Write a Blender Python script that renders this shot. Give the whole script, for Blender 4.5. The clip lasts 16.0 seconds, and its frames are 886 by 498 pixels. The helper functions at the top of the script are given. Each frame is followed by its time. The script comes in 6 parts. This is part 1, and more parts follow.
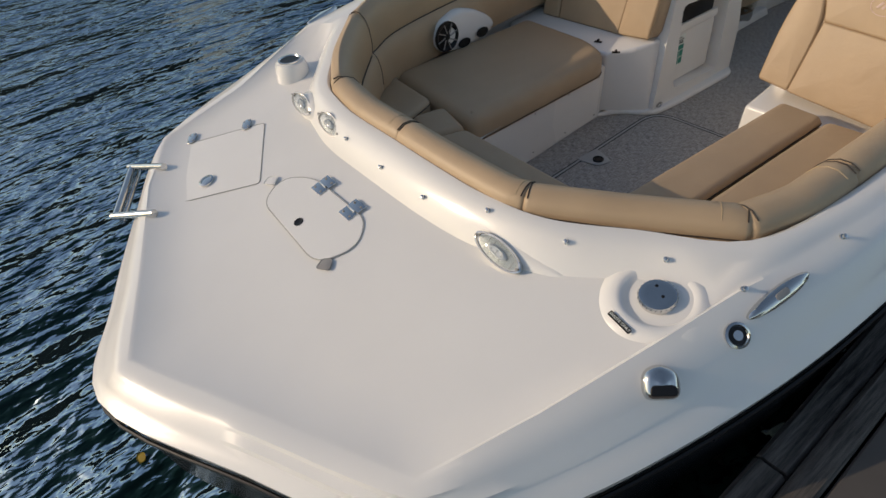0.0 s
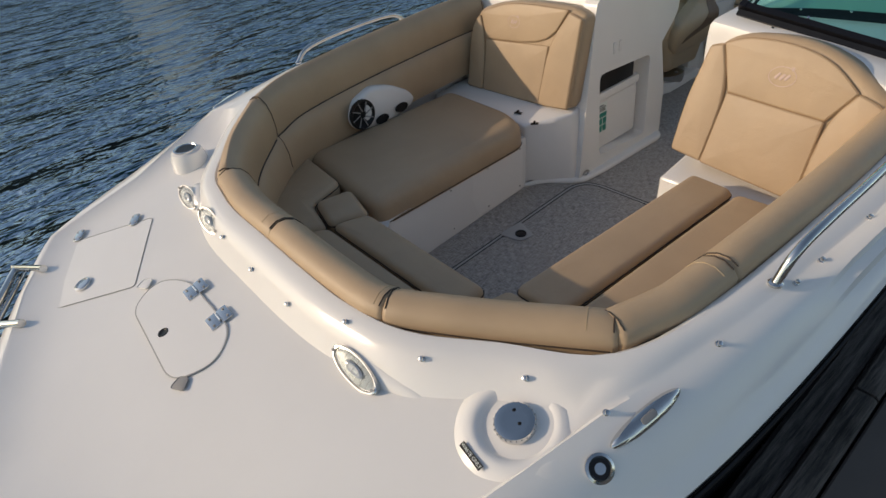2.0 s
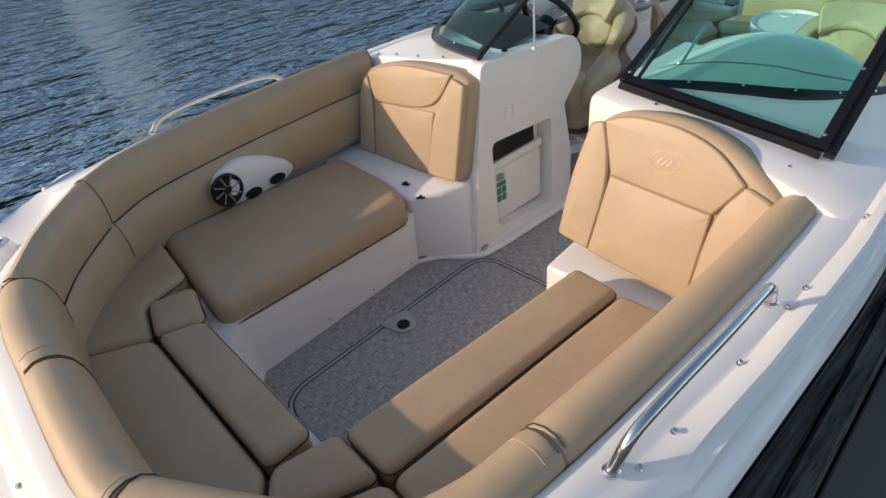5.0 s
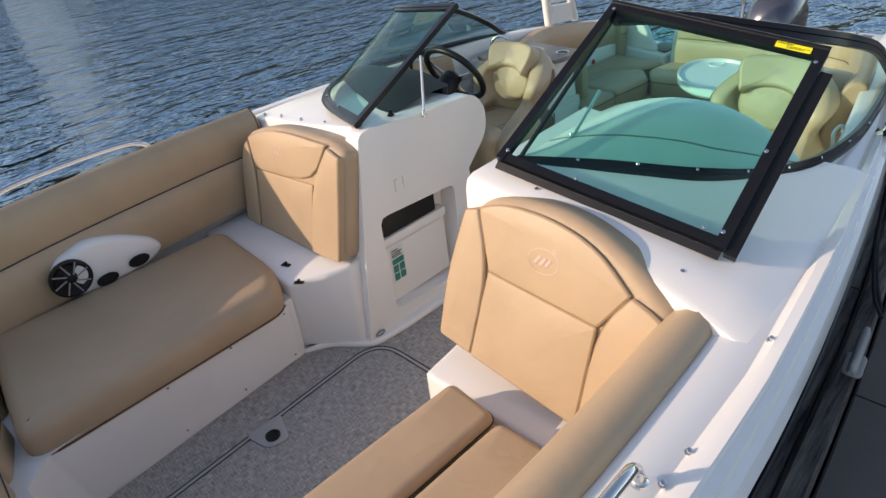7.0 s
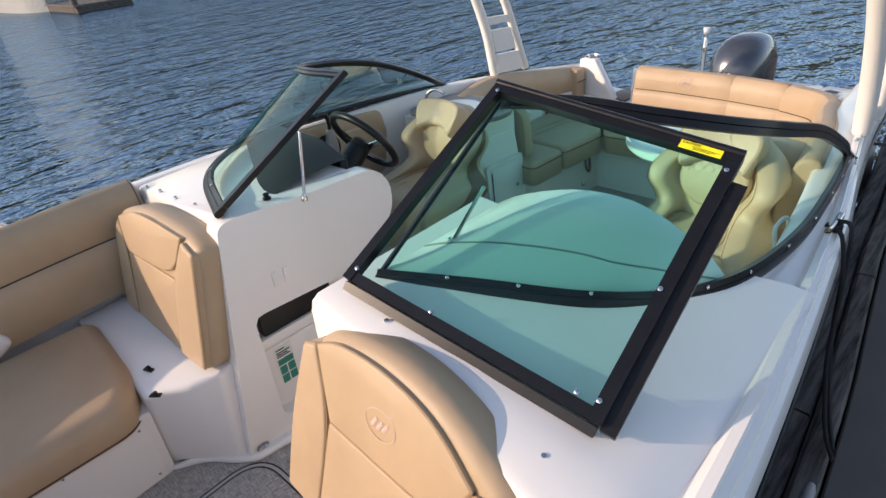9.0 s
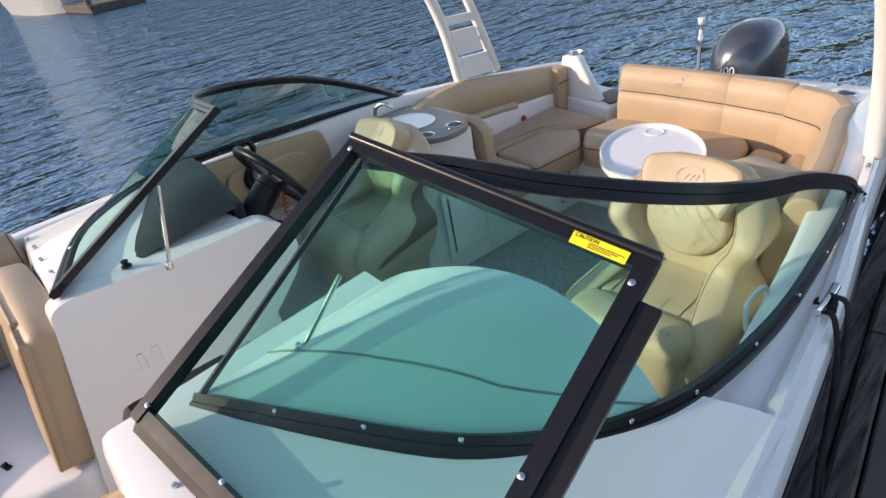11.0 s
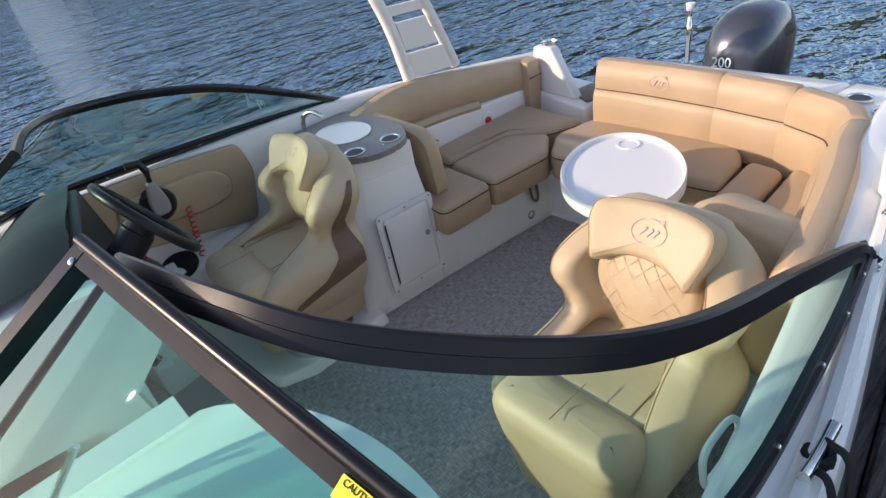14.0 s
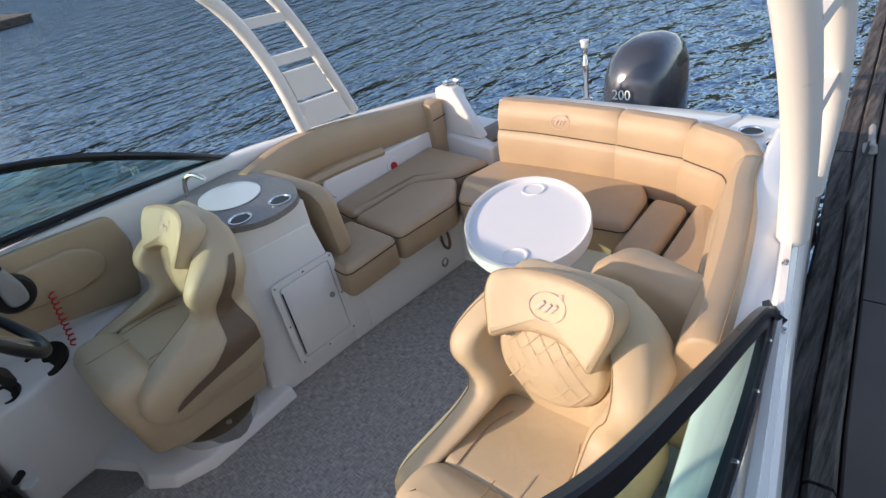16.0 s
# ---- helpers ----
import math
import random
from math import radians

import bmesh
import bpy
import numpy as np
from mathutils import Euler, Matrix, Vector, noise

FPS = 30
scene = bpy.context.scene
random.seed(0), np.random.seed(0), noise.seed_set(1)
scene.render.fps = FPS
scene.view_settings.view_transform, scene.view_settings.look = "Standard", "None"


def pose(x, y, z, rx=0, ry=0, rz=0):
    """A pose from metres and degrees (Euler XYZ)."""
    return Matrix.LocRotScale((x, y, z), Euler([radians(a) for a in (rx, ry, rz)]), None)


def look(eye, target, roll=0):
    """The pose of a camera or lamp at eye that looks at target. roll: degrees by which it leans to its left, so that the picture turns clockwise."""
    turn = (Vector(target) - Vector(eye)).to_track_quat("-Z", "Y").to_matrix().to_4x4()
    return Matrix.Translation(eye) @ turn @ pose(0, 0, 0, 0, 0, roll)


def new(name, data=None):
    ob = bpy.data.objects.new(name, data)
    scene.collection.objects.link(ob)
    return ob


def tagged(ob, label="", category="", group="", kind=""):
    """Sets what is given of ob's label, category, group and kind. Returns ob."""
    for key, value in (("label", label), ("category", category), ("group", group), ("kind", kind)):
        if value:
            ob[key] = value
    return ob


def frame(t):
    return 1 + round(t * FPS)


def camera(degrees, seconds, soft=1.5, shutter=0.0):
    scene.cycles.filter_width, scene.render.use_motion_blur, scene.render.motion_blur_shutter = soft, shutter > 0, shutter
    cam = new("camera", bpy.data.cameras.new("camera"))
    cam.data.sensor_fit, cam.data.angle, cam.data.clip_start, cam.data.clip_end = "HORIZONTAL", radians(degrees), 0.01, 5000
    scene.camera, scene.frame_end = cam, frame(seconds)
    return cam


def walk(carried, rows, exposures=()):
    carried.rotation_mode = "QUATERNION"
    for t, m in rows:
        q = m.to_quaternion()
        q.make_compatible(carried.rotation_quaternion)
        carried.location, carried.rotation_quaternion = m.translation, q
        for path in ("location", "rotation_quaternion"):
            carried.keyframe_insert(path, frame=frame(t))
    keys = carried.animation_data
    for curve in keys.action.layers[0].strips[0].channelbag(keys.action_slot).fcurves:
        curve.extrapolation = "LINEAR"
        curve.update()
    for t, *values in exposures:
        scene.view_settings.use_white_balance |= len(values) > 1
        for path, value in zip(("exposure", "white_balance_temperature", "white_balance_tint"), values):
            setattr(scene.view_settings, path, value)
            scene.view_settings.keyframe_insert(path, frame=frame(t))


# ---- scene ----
cam = camera(74.3, 16.0)
PATH = [
    (0, (1.578, -2.232, 1.841), (0.316, -1.405, 0.527), -7.3),
    (0.5, (1.594, -2.113, 1.843), (0.317, -1.271, 0.555), -7.6),
    (1, (1.612, -1.988, 1.841), (0.318, -1.124, 0.585), -7.6),
    (1.5, (1.627, -1.877, 1.839), (0.316, -0.991, 0.616), -7.9),
    (2, (1.647, -1.785, 1.84), (0.33, -0.861, 0.653), -8.6),
    (2.5, (1.655, -1.714, 1.843), (0.34, -0.744, 0.69), -9.4),
    (3, (1.65, -1.611, 1.84), (0.338, -0.612, 0.709), -9.4),
    (3.5, (1.639, -1.475, 1.843), (0.331, -0.46, 0.721), -9.1),
    (3.7, (1.637, -1.418, 1.841), (0.328, -0.401, 0.722), -9.2),
    (5.8, (1.595, -0.886, 1.789), (0.306, 0.164, 0.677), -6.6),
    (6, (1.603, -0.815, 1.778), (0.307, 0.24, 0.679), -6.7),
    (6.5, (1.589, -0.685, 1.803), (0.296, 0.394, 0.725), -7.7),
    (7, (1.57, -0.52, 1.798), (0.301, 0.612, 0.745), -7.2),
    (7.5, (1.561, -0.352, 1.803), (0.299, 0.815, 0.781), -7.1),
    (8, (1.55, -0.211, 1.807), (0.292, 0.975, 0.802), -7.2),
    (8.5, (1.547, -0.05, 1.819), (0.277, 1.125, 0.815), -7.2),
    (9, (1.551, 0.124, 1.823), (0.26, 1.289, 0.835), -7.0),
    (9.5, (1.551, 0.273, 1.818), (0.244, 1.428, 0.84), -7.4),
    (10, (1.534, 0.412, 1.809), (0.216, 1.554, 0.831), -7.8),
    (10.2, (1.522, 0.498, 1.805), (0.195, 1.615, 0.81), -8.9),
    (12.3, (1.414, 1.055, 1.767), (0.058, 2.1, 0.732), -10.0),
    (12.5, (1.396, 1.103, 1.758), (0.038, 2.14, 0.719), -10.1),
    (13, (1.381, 1.199, 1.754), (0.022, 2.21, 0.69), -10.6),
    (13.5, (1.359, 1.276, 1.741), (0.004, 2.281, 0.668), -11.0),
    (14, (1.331, 1.357, 1.738), (-0.008, 2.374, 0.655), -11.2),
    (14.5, (1.311, 1.425, 1.758), (-0.003, 2.456, 0.657), -12.0),
    (15, (1.288, 1.493, 1.753), (0.019, 2.577, 0.652), -11.8),
    (15.5, (1.28, 1.551, 1.754), (0.038, 2.688, 0.675), -11.6),
    (16, (1.28, 1.608, 1.748), (0.075, 2.811, 0.699), -11.6),
]
walk(cam, [(t, look(eye, target, roll)) for t, eye, target, roll in PATH], [(0, -0.14, 7450, 12), (2, -0.06, 7450, 12.5), (3.7, 0.21, 7450, 14), (6, 0.60, 7450, 17.5), (7.5, 0.67, 7400, 19), (9, 0.74, 7400, 20.5), (12, 0.80, 7100, 20), (16, 0.89, 7250, 19.5)])

# world, sun and exposure
world = bpy.data.worlds.new("sky")
scene.world = world
world.use_nodes = True
wn = world.node_tree.nodes
sky = wn.new("ShaderNodeTexSky")
sky.sky_type = "NISHITA"
sky.sun_disc = False
sky.dust_density = 0.6
sky.ozone_density = 1.0
SUN = Vector((-0.90, -1.30, 0.62)).normalized()
sky.sun_elevation = math.asin(SUN.z)
sky.sun_rotation = math.atan2(SUN.x, SUN.y)
world.node_tree.links.new(sky.outputs[0], wn["Background"].inputs[0])
wn["Background"].inputs[1].default_value = 0.15
sun = new("sun", bpy.data.lights.new("sun", "SUN"))
sun.data.energy = 2.45
sun.data.angle = radians(0.6)
sun.data.color = (1.0, 0.86, 0.70)
sun.matrix_world = look((0, 0, 0), -SUN)


# ---- materials ----
def material(name, color, rough=0.5, metal=0.0, vary=0.12, scale=6.0, grain=0.0, grain_scale=200.0, coat=0.0, spec=0.5):
    """Plain surface with slow stains, fine grain in colour and a little relief."""
    m = bpy.data.materials.new(name)
    m.use_nodes = True
    nt = m.node_tree
    b = nt.nodes["Principled BSDF"]
    b.inputs["Roughness"].default_value = rough
    b.inputs["Metallic"].default_value = metal
    b.inputs["Coat Weight"].default_value = coat
    b.inputs["Coat Roughness"].default_value = 0.05
    b.inputs["Specular IOR Level"].default_value = spec
    tc = nt.nodes.new("ShaderNodeTexCoord")
    n1 = nt.nodes.new("ShaderNodeTexNoise")
    n1.inputs["Scale"].default_value = scale
    n1.inputs["Detail"].default_value = 5
    nt.links.new(tc.outputs["Object"], n1.inputs["Vector"])
    ramp = nt.nodes.new("ShaderNodeValToRGB")
    ramp.color_ramp.elements[0].position, ramp.color_ramp.elements[1].position = 0.3, 0.7
    lo, hi = [c * (1 - vary) for c in color], [min(1, c * (1 + vary * 0.6)) for c in color]
    ramp.color_ramp.elements[0].color, ramp.color_ramp.elements[1].color = (*lo, 1), (*hi, 1)
    nt.links.new(n1.outputs["Fac"], ramp.inputs["Fac"])
    nt.links.new(ramp.outputs["Color"], b.inputs["Base Color"])
    rr = nt.nodes.new("ShaderNodeMapRange")
    rr.inputs["To Min"].default_value, rr.inputs["To Max"].default_value = max(0.02, rough - 0.07), min(1, rough + 0.07)
    nt.links.new(n1.outputs["Fac"], rr.inputs["Value"])
    nt.links.new(rr.outputs["Result"], b.inputs["Roughness"])
    if grain:
        n2 = nt.nodes.new("ShaderNodeTexNoise")
        n2.inputs["Scale"].default_value = grain_scale
        n2.inputs["Detail"].default_value = 3
        nt.links.new(tc.outputs["Object"], n2.inputs["Vector"])
        bump = nt.nodes.new("ShaderNodeBump")
        bump.inputs["Strength"].default_value = grain
        bump.inputs["Distance"].default_value = 0.002
        nt.links.new(n2.outputs["Fac"], bump.inputs["Height"])
        nt.links.new(bump.outputs["Normal"], b.inputs["Normal"])
    return m


def soft_leather(name, color):
    """Vinyl with a pebbled grain and shallow creases."""
    m = material(name, color, 0.46, 0, 0.07, 5, 0.25, 900)
    nt = m.node_tree
    first = [n for n in nt.nodes if n.bl_idname == "ShaderNodeBump"][0]
    tc = [n for n in nt.nodes if n.bl_idname == "ShaderNodeTexCoord"][0]
    crease = nt.nodes.new("ShaderNodeTexNoise")
    crease.inputs["Scale"].default_value = 9
    crease.inputs["Detail"].default_value = 3
    crease.inputs["Distortion"].default_value = 1.0
    nt.links.new(tc.outputs["Object"], crease.inputs["Vector"])
    b2 = nt.nodes.new("ShaderNodeBump")
    b2.inputs["Strength"].default_value = 0.13
    b2.inputs["Distance"].default_value = 0.02
    nt.links.new(crease.outputs["Fac"], b2.inputs["Height"])
    nt.links.new(first.outputs["Normal"], b2.inputs["Normal"])
    nt.links.new(b2.outputs["Normal"], nt.nodes["Principled BSDF"].inputs["Normal"])
    return m


def woven(name, dark, light):
    """Woven vinyl floor: two crossed thread directions."""
    m = material(name, dark, 0.75, 0, 0.1, 3)
    nt = m.node_tree
    b = nt.nodes["Principled BSDF"]
    tc = [n for n in nt.nodes if n.bl_idname == "ShaderNodeTexCoord"][0]
    facs = []
    for s in ((80, 800, 1), (800, 80, 1)):
        mp = nt.nodes.new("ShaderNodeMapping")
        mp.inputs["Scale"].default_value = s
        nz = nt.nodes.new("ShaderNodeTexNoise")
        nz.inputs["Scale"].default_value = 0.35
        nz.inputs["Detail"].default_value = 2
        nt.links.new(tc.outputs["Object"], mp.inputs["Vector"])
        nt.links.new(mp.outputs["Vector"], nz.inputs["Vector"])
        facs.append(nz)
    mul = nt.nodes.new("ShaderNodeMath")
    mul.operation = "ADD"
    nt.links.new(facs[0].outputs["Fac"], mul.inputs[0])
    nt.links.new(facs[1].outputs["Fac"], mul.inputs[1])
    rp = nt.nodes.new("ShaderNodeValToRGB")
    rp.color_ramp.elements[0].position, rp.color_ramp.elements[1].position = 0.38, 0.66
    rp.color_ramp.elements[0].color, rp.color_ramp.elements[1].color = (*dark, 1), (*light, 1)
    half = nt.nodes.new("ShaderNodeMath")
    half.operation = "MULTIPLY"
    half.inputs[1].default_value = 0.5
    nt.links.new(mul.outputs[0], half.inputs[0])
    nt.links.new(half.outputs[0], rp.inputs["Fac"])
    nt.links.new(rp.outputs["Color"], b.inputs["Base Color"])
    bump = nt.nodes.new("ShaderNodeBump")
    bump.inputs["Strength"].default_value = 0.4
    bump.inputs["Distance"].default_value = 0.002
    nt.links.new(half.outputs[0], bump.inputs["Height"])
    nt.links.new(bump.outputs["Normal"], b.inputs["Normal"])
    return m


def wood(name, dark, light):
    """Weathered boards with long grain along y and dark cracks."""
    m = material(name, dark, 0.85)
    nt = m.node_tree
    b = nt.nodes["Principled BSDF"]
    tc = [n for n in nt.nodes if n.bl_idname == "ShaderNodeTexCoord"][0]
    mp = nt.nodes.new("ShaderNodeMapping")
    mp.inputs["Scale"].default_value = (22, 1.6, 22)
    nz = nt.nodes.new("ShaderNodeTexNoise")
    nz.inputs["Scale"].default_value = 2.2
    nz.inputs["Detail"].default_value = 8
    nz.inputs["Roughness"].default_value = 0.7
    rp = nt.nodes.new("ShaderNodeValToRGB")
    rp.color_ramp.elements[0].position, rp.color_ramp.elements[1].position = 0.35, 0.72
    rp.color_ramp.elements[0].color, rp.color_ramp.elements[1].color = (*dark, 1), (*light, 1)
    bump = nt.nodes.new("ShaderNodeBump")
    bump.inputs["Strength"].default_value = 0.8
    bump.inputs["Distance"].default_value = 0.01
    nt.links.new(tc.outputs["Object"], mp.inputs["Vector"])
    nt.links.new(mp.outputs["Vector"], nz.inputs["Vector"])
    nt.links.new(nz.outputs["Fac"], rp.inputs["Fac"])
    nt.links.new(rp.outputs["Color"], b.inputs["Base Color"])
    nt.links.new(nz.outputs["Fac"], bump.inputs["Height"])
    nt.links.new(bump.outputs["Normal"], b.inputs["Normal"])
    return m


def clear(name, color, rough=0.0):
    m = bpy.data.materials.new(name)
    m.use_nodes = True
    nt = m.node_tree
    nt.nodes.remove(nt.nodes["Principled BSDF"])
    out = nt.nodes["Material Output"]
    tr = nt.nodes.new("ShaderNodeBsdfTransparent")
    tr.inputs["Color"].default_value = (*color, 1)
    gl = nt.nodes.new("ShaderNodeBsdfGlossy")
    gl.inputs["Roughness"].default_value = rough + 0.01
    fr = nt.nodes.new("ShaderNodeFresnel")
    fr.inputs["IOR"].default_value = 1.5
    mix = nt.nodes.new("ShaderNodeMixShader")
    wk = nt.nodes.new("ShaderNodeMath")
    wk.operation = "MULTIPLY"
    wk.inputs[1].default_value = 0.5
    nt.links.new(fr.outputs[0], wk.inputs[0])
    nt.links.new(wk.outputs[0], mix.inputs[0])
    nt.links.new(tr.outputs[0], mix.inputs[1])
    nt.links.new(gl.outputs[0], mix.inputs[2])
    nt.links.new(mix.outputs[0], out.inputs["Surface"])
    return m


def sea_water():
    m = bpy.data.materials.new("sea_water")
    m.use_nodes = True
    nt = m.node_tree
    b = nt.nodes["Principled BSDF"]
    b.inputs["Base Color"].default_value = (0.008, 0.029, 0.025, 1)
    b.inputs["Roughness"].default_value = 0.06
    b.inputs["IOR"].default_value = 1.33
    b.inputs["Specular IOR Level"].default_value = 0.0
    tc = nt.nodes.new("ShaderNodeTexCoord")
    last = None
    for sx, sy, rot, strength, dist in ((1.5, 0.6, -12, 1.0, 0.24), (3.6, 1.7, 10, 1.0, 0.135), (9.0, 4.6, -16, 1.0, 0.055), (21.0, 12.0, 20, 1.0, 0.018)):
        mp = nt.nodes.new("ShaderNodeMapping")
        mp.inputs["Scale"].default_value = (sx, sy, 1)
        mp.inputs["Rotation"].default_value = (0, 0, radians(rot))
        nz = nt.nodes.new("ShaderNodeTexNoise")
        nz.inputs["Scale"].default_value = 1.0
        nz.inputs["Detail"].default_value = 1.6
        nz.inputs["Distortion"].default_value = 0.35
        bump = nt.nodes.new("ShaderNodeBump")
        bump.inputs["Strength"].default_value = strength
        bump.inputs["Distance"].default_value = dist
        nt.links.new(tc.outputs["Object"], mp.inputs["Vector"])
        nt.links.new(mp.outputs["Vector"], nz.inputs["Vector"])
        nt.links.new(nz.outputs["Fac"], bump.inputs["Height"])
        if last:
            nt.links.new(last.outputs["Normal"], bump.inputs["Normal"])
        last = bump
    nt.links.new(last.outputs["Normal"], b.inputs["Normal"])
    gl = nt.nodes.new("ShaderNodeBsdfGlossy")
    gl.inputs["Color"].default_value = (0.35, 0.44, 0.51, 1)
    gl.inputs["Roughness"].default_value = 0.06
    fr = nt.nodes.new("ShaderNodeFresnel")
    fr.inputs["IOR"].default_value = 1.33
    mix = nt.nodes.new("ShaderNodeMixShader")
    for n in (gl, fr):
        nt.links.new(last.outputs["Normal"], n.inputs["Normal"])
    nt.links.new(fr.outputs[0], mix.inputs[0])
    nt.links.new(b.outputs[0], mix.inputs[1])
    nt.links.new(gl.outputs[0], mix.inputs[2])
    nt.links.new(mix.outputs[0], nt.nodes["Material Output"].inputs["Surface"])
    return m


GELCOAT = material("white_gelcoat", (0.83, 0.81, 0.775), 0.22, 0, 0.025, 2.5, 0.03, 60, 0.3)
NONSKID = material("white_deck_gelcoat", (0.85, 0.83, 0.795), 0.22, 0, 0.03, 2.5, 0.12, 700, 0.1)
TAN = soft_leather("tan_vinyl", (0.465, 0.335, 0.212))
CREAM = soft_leather("cream_vinyl", (0.52, 0.405, 0.265))
RIM = material("pale_grey_trim", (0.42, 0.41, 0.39), 0.5)
BROWN = soft_leather("brown_vinyl", (0.16, 0.10, 0.06))
STITCH = material("cream_stitching", (0.50, 0.375, 0.225), 0.7)
THREAD = material("brown_thread", (0.34, 0.225, 0.125), 0.7)
SEAM = material("dark_piping", (0.05, 0.035, 0.025), 0.7)
CARPET = woven("grey_woven_floor", (0.18, 0.165, 0.15), (0.60, 0.56, 0.515))
BLACK = material("black_plastic", (0.009, 0.009, 0.010), 0.38, 0, 0.2, 20, spec=0.35)
FRAME = material("black_anodised_frame", (0.009, 0.009, 0.011), 0.30, 0.0, 0.15, 20, spec=0.35)
TRIM = material("grey_trim", (0.30, 0.29, 0.28), 0.45)
CHROME = material("polished_steel", (0.66, 0.65, 0.63), 0.13, 1.0, 0.05, 8)
GLASS = clear("tinted_glass", (0.64, 0.94, 0.88))
LENS = clear("clear_lens", (0.93, 0.95, 0.95), 0.05)
WATER = sea_water()
RAY_CATCHER = material("dark_ray_catcher", (0.010, 0.020, 0.022), 0.9, 0, 0.3, 0.4)
JOINT = material("grey_joint", (0.42, 0.41, 0.39), 0.6)
OLDWOOD = wood("weathered_wood", (0.006, 0.005, 0.005), (0.19, 0.165, 0.145))
PLANK = wood("grey_dock_boards", (0.06, 0.05, 0.042), (0.24, 0.205, 0.175))
PEARL = material("white_tower_paint", (0.80, 0.78, 0.74), 0.3, 0, 0.03, 3)
MOTOR = material("dark_blue_cowling", (0.085, 0.095, 0.115), 0.24, 0.5, 0.1, 4, 0, 1, 0.6)
STONE = material("grey_speckled_counter", (0.22, 0.20, 0.19), 0.35, 0, 0.5, 260)
TABLETOP = material("white_table_plastic", (0.80, 0.80, 0.80), 0.3, 0, 0.02, 3)
YELLOW = material("yellow_sticker", (0.85, 0.75, 0.02), 0.5)
RED = material("red_plastic", (0.55, 0.02, 0.02), 0.4)
GREEN = material("green_sticker", (0.02, 0.22, 0.17), 0.5)
PAPER = material("pale_sticker", (0.72, 0.76, 0.72), 0.5)
LOGO = material("mauve_stitching", (0.58, 0.43, 0.38), 0.6)
QUILT = material("tan_quilting_thread", (0.56, 0.44, 0.30), 0.7)
CONCRETE = material("grey_brown_dock_slab", (0.105, 0.092, 0.083), 0.85, 0, 0.2, 2.2, 0.3, 260)
ROPE = material("black_rope", (0.012, 0.012, 0.013), 0.85, 0, 0.3, 60, 0.5, 400)
LEAF = material("yellow_leaf", (0.42, 0.28, 0.03), 0.6)
HORIZON_RING = material("dark_horizon_ring", (0.035, 0.04, 0.03), 0.9, 0, 0.6, 0.08)
DARKBLUE = material("dark_grey_dash", (0.011, 0.015, 0.016), 0.55, 0, 0.2, 8)
HULLSIDE = material("shaded_hull_side", (0.02, 0.022, 0.028), 0.25, 0, 0.1, 4)


# ---- mesh helpers ----
def thing(name, label, category, at=(0, 0, 0), group="", kind=""):
    ob = new(name)
    ob.empty_display_size = 0.05
    ob.matrix_basis = Matrix.Translation(at) if not isinstance(at, Matrix) else at
    return tagged(ob, label, category, group, kind)


def part(name, bm, mat, parent=None, label="", smooth=True, m=None):
    """One mesh object from a bmesh, given in the parent's space."""
    if m is not None:
        bm.transform(m)
    bmesh.ops.recalc_face_normals(bm, faces=bm.faces)
    me = bpy.data.meshes.new(name)
    bm.to_mesh(me)
    bm.free()
    me.materials.append(mat)
    if smooth:
        me.shade_smooth()
        me.set_sharp_from_angle(angle=radians(38))
    ob = new(name, me)
    ob.parent = parent
    if label:
        ob["label"] = label
    return ob


def grid(rows, closed_u=False, closed_v=False, cap=False):
    """A sheet through rows of points."""
    bm = bmesh.new()
    vs = [[bm.verts.new(p) for p in r] for r in rows]
    n, k = len(vs), len(vs[0])
    for i in range(n if closed_v else n - 1):
        for j in range(k if closed_u else k - 1):
            a, b, c, d = vs[i][j], vs[i][(j + 1) % k], vs[(i + 1) % n][(j + 1) % k], vs[(i + 1) % n][j]
            q = list(dict.fromkeys((a, b, c, d)))
            if len(q) > 2:
                bm.faces.new(q)
    if cap:
        bm.faces.new(vs[0])
        bm.faces.new(vs[-1])
    return bm


def join(*bms):
    out = bmesh.new()
    for b in bms:
        me = bpy.data.meshes.new("tmp")
        b.to_mesh(me)
        b.free()
        out.from_mesh(me)
        bpy.data.meshes.remove(me)
    return out


def smooth_path(pts, n):
    """Catmull-Rom through pts, n points a span."""
    p = [Vector(q) for q in pts]
    p = [2 * p[0] - p[1]] + p + [2 * p[-1] - p[-2]]
    out = []
    for i in range(1, len(p) - 2):
        a, b, c, d = p[i - 1:i + 3]
        for k in range(n):
            t = k / n
            out.append(0.5 * (2 * b + (c - a) * t + (2 * a - 5 * b + 4 * c - d) * t * t + (3 * b - a - 3 * c + d) * t ** 3))
    return out + [p[-2]]


def round_poly(pts, r, n=5):
    """A plane polygon with rounded corners; r: one radius or one for each corner."""
    out = []
    k = len(pts)
    for i in range(k):
        p = Vector(pts[i][:2])
        a, b = Vector(pts[i - 1][:2]) - p, Vector(pts[(i + 1) % k][:2]) - p
        rr = r[i] if isinstance(r, (list, tuple)) else r
        d = min(rr, a.length * 0.48, b.length * 0.48)
        s, e = p + a.normalized() * d, p + b.normalized() * d
        for j in range(n + 1):
            t = j / n
            out.append(s * (1 - t) ** 2 + p * 2 * t * (1 - t) + e * t * t)
    return out


